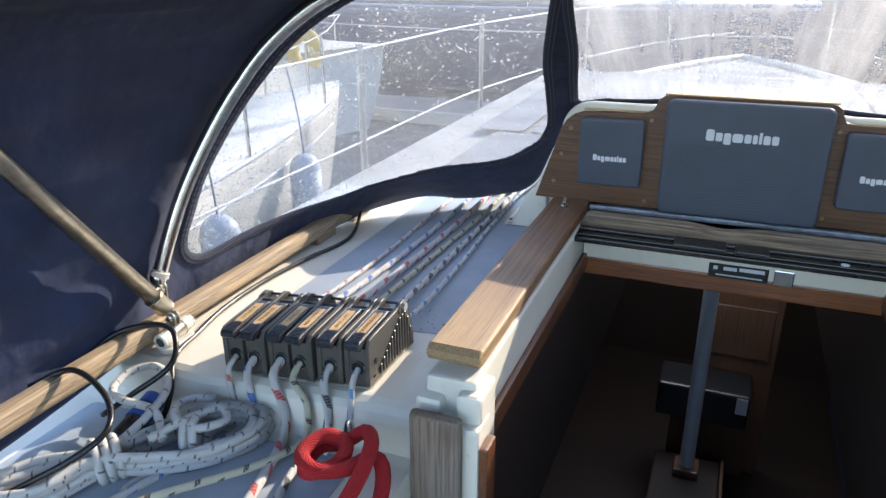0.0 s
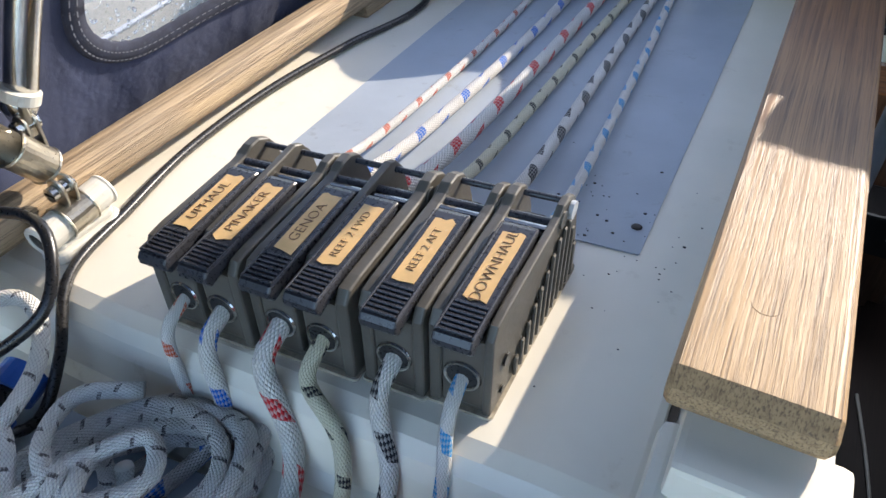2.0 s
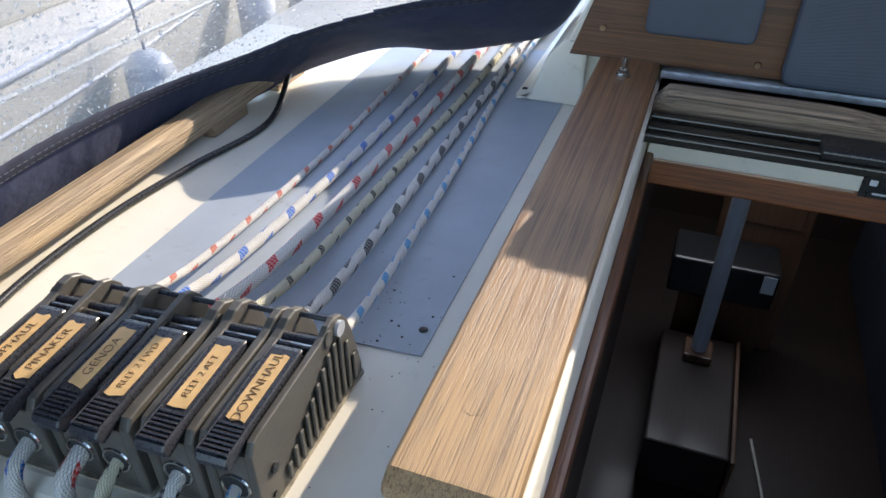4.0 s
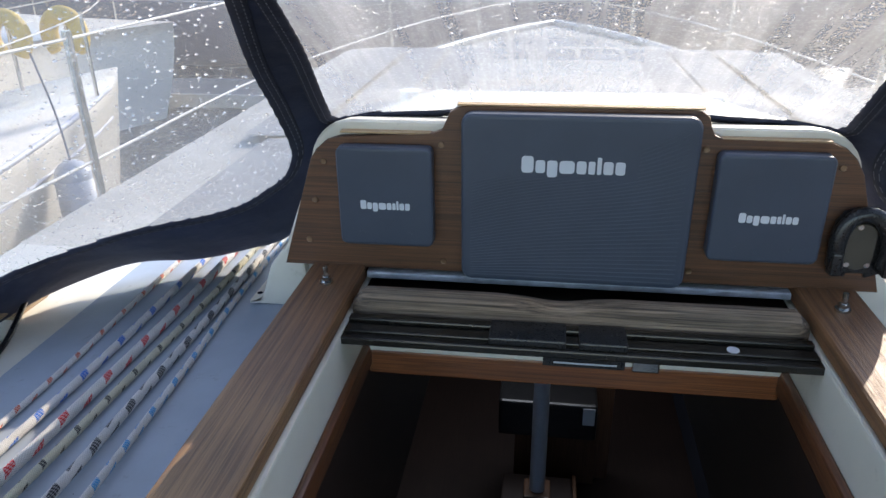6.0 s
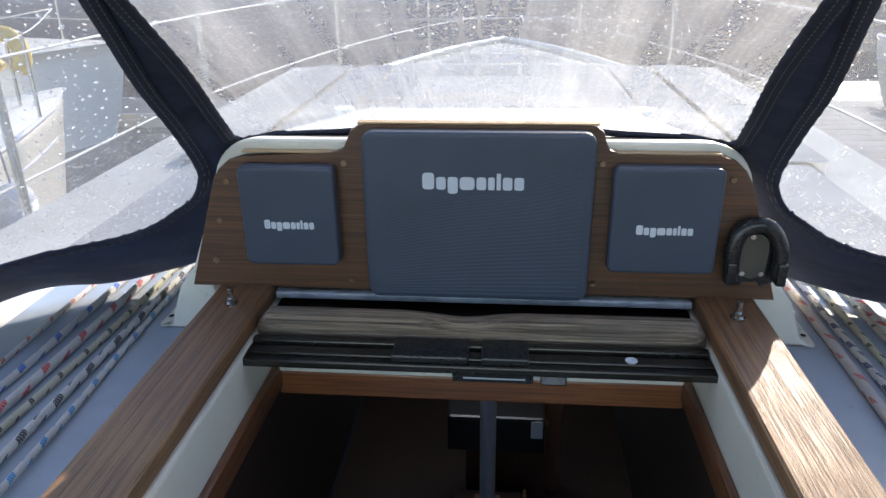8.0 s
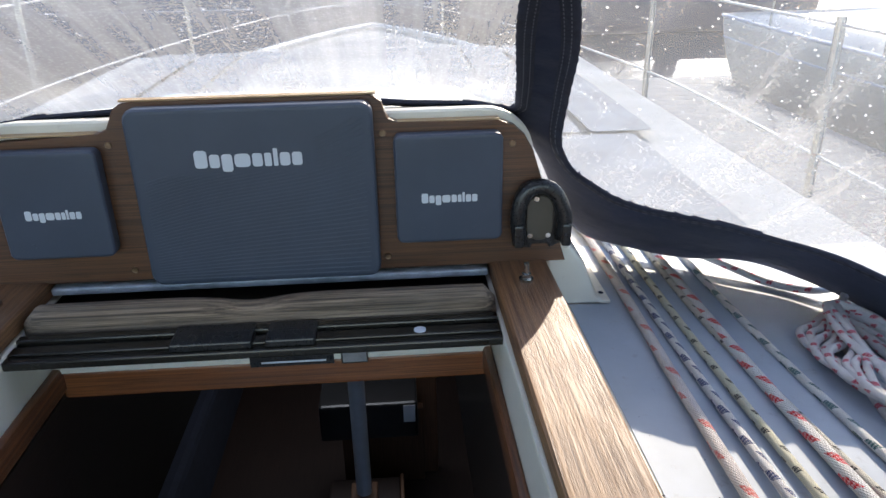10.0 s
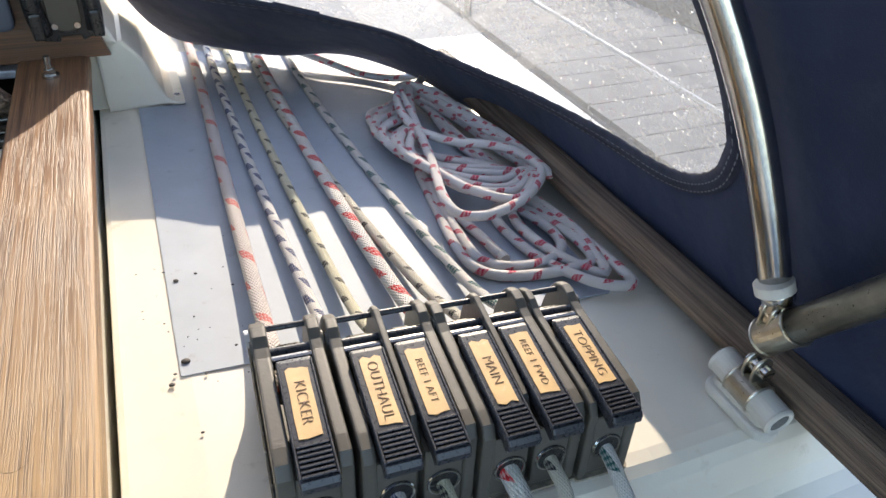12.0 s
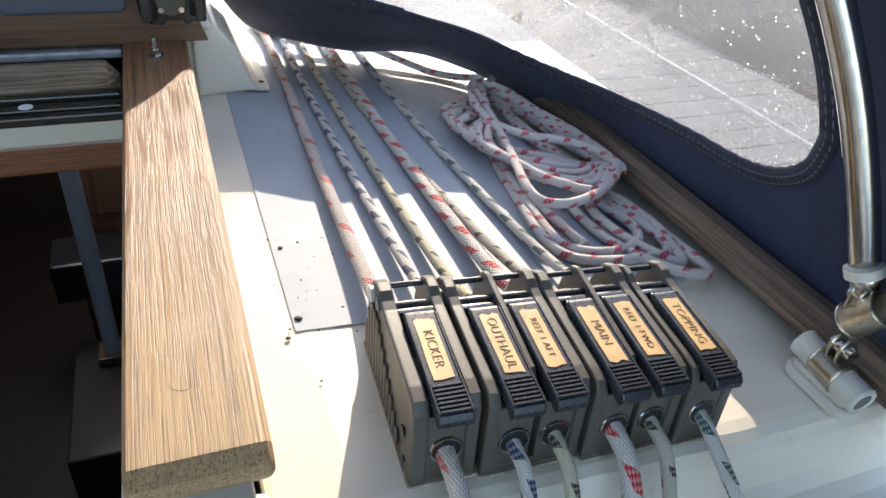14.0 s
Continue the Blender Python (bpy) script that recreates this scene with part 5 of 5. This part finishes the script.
def hood_frame():
    c = [BOW[i] * np.array([0.985 if BOW[i][0] < 0 else 0.970, 1, 1]) + np.array([0, -0.016, -0.010]) for i in range(30, NV - 29, 20)]
    foot_l, foot_r = (-0.798, -0.648, 0.016), (0.812, -0.645, 0.024)
    tube("bow", [(-0.806, -0.640, 0.070), *c, (0.808, -0.640, 0.070)], 0.0115, STEEL, HOOD, "polished steel bow", n=16, step=0.012)
    for sx, f in ((-1, foot_l), (1, foot_r)):
        f = Vector(f)
        way = Vector((sx * 0.012, -0.589, 0.808)).normalized()
        hx = HCX - (0.014 if sx > 0 else 0.0)
        part("stay", rod(bmesh.new(), f + way * 0.012, f + way * 0.85, 0.0125, 24), SALTY, HOOD, "salt-stained steel tube", smooth=True)
        bm = rod(bmesh.new(), f - way * 0.004, f + way * 0.030, 0.0142, 28)
        for k in (-0.003, 0.0295):
            ring(bm, f + way * k, way, 0.0140, 0.0013, 24, 6)
        part("socket", bm, SALTY, HOOD, "steel clamp round the tube")
        part("ferrule", rod(bmesh.new(), (sx * 0.812 + hx, -0.641, 0.064), (sx * 0.8105 + hx, -0.638, 0.071), 0.0140, 24), WHITE, HOOD)
        b = Vector((f.x * 0.35 + (sx * 0.810 + hx) * 0.65, -0.645, 0.047))
        bm = bmesh.new()
        for k in (-0.0050, 0.0030):
            prism(bm, rounded(b.x - 0.0075, b.x + 0.0075, f.z + 0.006, b.z + 0.009, 0.0072, 5), "y", b.y + k, b.y + k + 0.0022, 0.0005, 1)
        box(bm, b.x - 0.0055, b.x + 0.0055, b.y - 0.0024, b.y + 0.0026, b.z - 0.008, 0.068, 0.001)
        part("fork", bm, SALTY, HOOD)
        bolt = part("fork_bolt", rod(bmesh.new(), (b.x, b.y - 0.0100, b.z), (b.x, b.y + 0.0080, b.z), 0.0058, 18), STEEL, HOOD)
        part("slot", boxed(b.x - 0.0052, b.x + 0.0052, b.y - 0.0104, b.y - 0.0098, b.z - 0.0008, b.z + 0.0008), DARK, bolt)


hood_frame()


def raindrops(key, count, lo, hi, seed):
    """Domed drops on the outside of one window."""
    rng = np.random.RandomState(seed)
    w = WINS[key]
    mn, mx = w.min(0), w.max(0)
    v, s = rng.uniform(mn[0], mx[0], count * 3), rng.uniform(mn[1], mx[1], count * 3)
    ok = np.argwhere(inside(w, v, s))[:count, 0]
    v, s = v[ok], s[ok]
    p, e = hood(v, s), 1e-3
    tu = hood(v + e, s) - p
    tu /= np.linalg.norm(tu, axis=1)[:, None]
    nr = np.cross(tu, hood(v, s + e) - p)
    nr /= np.linalg.norm(nr, axis=1)[:, None]
    nr *= np.sign(((p - np.array([HCX, -0.7, 0.15])) * nr).sum(1))[:, None]
    tv = np.cross(nr, tu)
    r = lo + (hi - lo) * rng.rand(len(v)) ** 2.5
    verts, faces, k = [], [], 7
    for i in range(len(v)):
        b = len(verts)
        for rad, h in ((1.0, 0.0004), (0.72, 0.38)):
            for a in range(k):
                t = 2 * math.pi * a / k
                verts.append(p[i] + r[i] * (rad * (math.cos(t) * tu[i] + 1.15 * math.sin(t) * tv[i]) + h * nr[i]) + 0.0004 * nr[i])
        verts.append(p[i] + nr[i] * (r[i] * 0.55 + 0.0004))
        for a in range(k):
            c = (a + 1) % k
            faces += [(b + a, b + c, b + k + c, b + k + a), (b + k + a, b + k + c, b + 2 * k)]
        faces.append(tuple(b + a for a in range(k))[::-1])
    ob = raw("raindrops", verts, faces, DROP, HOOD, "rain drops on the vinyl")
    ob["kind"] = "stuff"
    ob.visible_shadow = False


raindrops("port", 5200, 0.0005, 0.0021, 1)
raindrops("middle", 4600, 0.0004, 0.0015, 2)
raindrops("starboard", 3200, 0.0004, 0.0016, 3)


# ---- outside: foredeck, water, boats and pontoon ----
def foredeck():
    root = thing("foredeck", "cream side decks and foredeck with a raised toe rail", "boat deck", kind="structure")
    edge = [(1.27, -2.0), (1.29, 0.6), (1.275, 2.0), (1.12, 3.3), (0.82, 4.5), (0.42, 5.5), (0.0, 6.2)]
    out = [(-x, y) for x, y in edge] + [(x, y) for x, y in edge[::-1][1:]]
    for sx in (-1, 1):
        side = [(sx * 0.97, 3.0), (sx * 0.97, -2.0), *[(sx * x, y) for x, y in edge[:3]], (sx * 1.17, 3.0)]
        part("side_deck", prism(bmesh.new(), side, "z", -0.50, -0.35), CHALKY, root)
        strip = [(sx * 1.03, 2.95), (sx * 1.03, -1.9), (sx * 1.19, -1.9), (sx * 1.20, 0.6), (sx * 1.18, 2.2), (sx * 1.09, 2.95)]
        part("nonskid_panel", prism(bmesh.new(), strip, "z", -0.35, -0.348), DECKGREY, root)
    nose = [(-1.17, 3.0), *[(-x, y) for x, y in edge[3:]], *[(x, y) for x, y in edge[3:-1][::-1]], (1.17, 3.0)]
    part("foredeck_panel", prism(bmesh.new(), nose, "z", -0.50, -0.35), CHALKY, root)
    inner = [(-0.98, 3.15), (-0.66, 4.4), (-0.28, 5.3), (0.28, 5.3), (0.66, 4.4), (0.98, 3.15)]
    part("nonskid_panel", prism(bmesh.new(), inner, "z", -0.35, -0.348), DECKGREY, root)
    for k in range(9):
        x0 = -0.84 + k * 0.19
        part("nonskid_strip", prism(bmesh.new(), rounded(x0, x0 + 0.165, 0.93, 2.5, 0.02), "z", DECK, DECK + 0.002), DECKGREY, root)
    for x0, x1 in ((-0.76, -0.47), (0.48, 0.78)):
        part("nonskid_strip", prism(bmesh.new(), rounded(x0, x1, 0.26, 0.90, 0.02), "z", DECK, DECK + 0.002), DECKGREY, root)
    for sx in (-1, 1):
        tube("toe_rail", [(sx * x, y, -0.33) for x, y in edge], 0.03, HULL, root, step=0.1)
        tube("topside", [(sx * (x - 0.28), y, -0.72) for x, y in edge if x > 0.6], 0.33, HULL, root, step=0.15, squash=1.0)
    part("hatch_cover", boxed(-0.3, 0.3, 1.3, 1.9, DECK, 0.03, 0.02), CHALKY, root)
    for sx in (-1, 1):
        part("vent", rod(bmesh.new(), (sx * 0.42, 1.15, DECK), (sx * 0.42, 1.15, 0.06), 0.05, 18, 0.03), STEEL, root)
    return edge


EDGE = foredeck()


def guardrail(sx):
    root = thing("guardrail", "steel stanchions with two white guard wires", "guardrail", "guardrails", at=(sx * 1.4, 1.0, -0.33))
    spots = [(1.27, -0.9), (1.275, 0.90), (1.26, 2.18), (1.02, 3.7), (0.60, 5.1)]
    for x, y in spots:
        part("stanchion", rod(bmesh.new(), (sx * x, y, -0.34), (sx * x, y, 0.25), 0.0125, 12), STEEL, root)
    for z in (-0.10, 0.23):
        tube("wire", [(sx * x, y, z) for x, y in spots + [(0.1, 6.1)]], 0.0045, WHITE, root, step=0.15, n=6)


guardrail(-1)
guardrail(1)


def water_sheet():
    """One sheet to the horizon, open where the boat's own hull displaces it."""
    xs, ys = (-400, -1.3, 1.3, 400), (-400, -2.2, 3.2, 500)
    verts = [(x, y, -1.5) for x in xs for y in ys]
    faces = [(i * 4 + j, (i + 1) * 4 + j, (i + 1) * 4 + j + 1, i * 4 + j + 1) for i in range(3) for j in range(3) if (i, j) != (1, 1)]
    return raw("water", verts, faces, WATER, None, smooth=False)


sea = water_sheet()
tagged(sea, "dark rippled harbour water", "water", kind="structure")


def yacht(cx, cy, length, beam, sheer, mat, turn, label, fenders=0, cabin=True, bow=1):
    """A moored yacht: lofted hull, deck, coachroof, pulpit, guard wires, mast and fenders. cx, cy: its middle; turn: degrees from bow-ahead."""
    root = thing("moored_yacht", label, "yacht", "moored boats", at=(cx, cy, -1.5))
    m = pose(cx, cy, 0, 0, 0, turn)
    n, k, rows = 26, 9, []
    for i in range(n + 1):
        t = i / n
        half = beam / 2 * (math.sin(min(1.0, (1 - t) * 1.55) * math.pi / 2) ** 0.75 if t > 0.36 else 0.86 + 0.14 * t / 0.36)
        y = (t - 0.5) * length
        zs = sheer + 0.16 * (t - 0.4) ** 2 * 2
        row = []
        for j in range(-k, k + 1):
            a = j / k
            z = zs + (-1.75 - zs) * (1 - abs(a))
            x = half * math.copysign(1.0 - 0.35 * (1 - abs(a)) ** 1.6, a) if j else 0.0
            row.append(m @ Vector((x, y + (0.35 * (zs - z) * -1 if t > 0.9 else 0.0) * (t - 0.9) * 10, z)))
        rows.append(row)
    w = 2 * k + 1
    verts = [p for r in rows for p in r]
    faces = [(i * w + j, i * w + j + 1, (i + 1) * w + j + 1, (i + 1) * w + j) for i in range(n) for j in range(w - 1)]
    faces += [(i * w, (i + 1) * w, (i + 1) * w + w - 1, i * w + w - 1) for i in range(n)]
    faces.append(tuple(range(w)))
    raw("hull", verts, faces, mat, root, smooth=True)
    for z_off, r in ((-0.02, 0.022), (-0.20, 0.012)):
        for side in (0, w - 1):
            pts = [rows[i][side] + Vector((0, 0, z_off)) for i in range(0, n, 2)]
            if z_off < -0.1:
                jj = 2 if side == 0 else w - 3
                pts = [rows[i][jj] + Vector((0, 0, 0.0)) for i in range(0, n, 2)]
            tube("rubbing_strake", pts, r, POSTPAINT, root, step=0.2, n=6)
    if cabin:
        bm = boxed(-beam * 0.28, beam * 0.28, -length * 0.22, length * 0.18, sheer, sheer + 0.38, 0.10, 3)
        bm.transform(m)
        part("coachroof", bm, HULL, root)
        for sx in (-1, 1):
            bm = boxed(sx * beam * 0.28 - 0.008, sx * beam * 0.28 + 0.008, -length * 0.12, length * 0.10, sheer + 0.14, sheer + 0.28, 0.006)
            bm.transform(m)
            part("cabin_window", bm, DARK, root)
    bm = rod(bmesh.new(), (0, length * 0.08, sheer), (0, length * 0.08, sheer + 10), 0.07, 12)
    bm.transform(m)
    part("mast", bm, ALU, root)
    for sx in (-1, 1):
        tops = []
        for f in (0.12, 0.32, 0.52, 0.72, 0.9):
            i = int(f * n)
            p = rows[i][0 if sx < 0 else w - 1] * 1.0
            part("stanchion", rod(bmesh.new(), p, p + Vector((0, 0, 0.6)), 0.013, 8), STEEL, root)
            tops.append(p + Vector((0, 0, 0.58)))
        tops.append(m @ Vector((0, length * 0.51, sheer + 0.75)))
        tube("guard_wire", tops, 0.006, WHITE, root, step=0.3, n=5)
    side = w - 1
    for q in range(fenders):
        i = int((0.80 - 0.17 * q) * n)
        p = rows[i][side] + Vector((0.13, 0, -0.05))
        f = part("fender", rod(bmesh.new(), p + Vector((0, 0, -0.72)), p + Vector((0, 0, -0.22)), 0.12, 20), FENDER, root, "pale vinyl fender", smooth=True)
        bm = bmesh.new()
        for z in (-0.72, -0.22):
            bmesh.ops.create_uvsphere(bm, u_segments=16, v_segments=8, radius=0.119, matrix=Matrix.Translation(p + Vector((0, 0, z))))
        part("cap", bm, FENDER, f, smooth=True)
        tube("lanyard", [p + Vector((0, 0, -0.12)), p + Vector((-0.03, 0, 0.2)), p + Vector((-0.10, 0, 0.55))], 0.007, HULLBLUE, f)
    return root


yacht(-3.78, 0.75, 8.6, 2.2, -0.70, HULL, 0.0, "cream-hulled yacht moored alongside with fenders out", 3)
yacht(-5.5, 11.5, 13.0, 3.4, -0.10, HULLBLUE, 86.0, "blue-grey yacht moored across the harbour", 0)
yacht(-9.0, 7.5, 9.0, 3.0, -0.5, HULL, 70.0, "white yacht moored beyond the next berth", 0)
yacht(3.0, 15.5, 12.0, 3.6, -0.1, HULLBLUE, 88.0, "blue-hulled yacht lying across the basin", 0)
yacht(6.0, 3.2, 10.0, 3.2, -0.55, HULL, -176.0, "white yacht moored on the far side of the pontoon", 0)


def horseshoe_buoy(x, y, z, foot):
    """A yellow horseshoe buoy strapped to a bracket on the next boat's foredeck."""
    root = thing("horseshoe_buoy", "yellow horseshoe buoy on a steel bracket aboard the next yacht", "life buoy", "buoys on the next yacht", at=(x, y, foot))
    arc = [(x + 0.13 * math.cos(a), y, z + 0.15 * math.sin(a)) for a in [radians(-50 + 28 * k) for k in range(11)]]
    tube("float", arc, 0.065, YELLOW, root, n=12, step=0.03)
    part("bracket", rod(bmesh.new(), (x, y + 0.03, foot), (x, y + 0.03, z + 0.16), 0.014, 10), STEEL, root)


YELLOW = plain("faded_yellow_vinyl", (0.62, 0.42, 0.07), 0.6, var=0.25, scale=12.0)
horseshoe_buoy(-4.06, 4.15, -0.22, -0.70)
horseshoe_buoy(-3.72, 4.35, -0.22, -0.70)


def pontoon():
    root = thing("pontoon", "weathered boarded pontoon with pale edges", "pontoon", kind="structure")
    part("float", boxed(2.5, 3.9, -8, 7.39, -1.7, -1.16, 0.03), PONTOON, root)
    for i in range(76):
        y = -8 + i * 0.2
        part("plank", boxed(2.52, 3.88, y + 0.004, y + 0.192, -1.16, -1.13), PONTOON, root)
    part("float", boxed(-11, 5.0, 7.45, 8.5, -1.7, -1.34, 0.03), PONTOON, root)
    part("edge_board", boxed(-11, 5.0, 7.40, 7.448, -1.50, -1.33, 0.01), HULL, root)


pontoon()
for x, y in ((6.5, 15.0), (-2.0, 20.0), (10.0, 24.0), (-12.0, 22.0)):
    pile = thing("mooring_pile", "dark timber mooring pile in the water", "pile", "mooring piles", at=(x, y, -1.6))
    part("shaft", rod(bmesh.new(), (x, y, -2.0), (x, y, 1.6), 0.18, 14), TEAK_POST, pile)
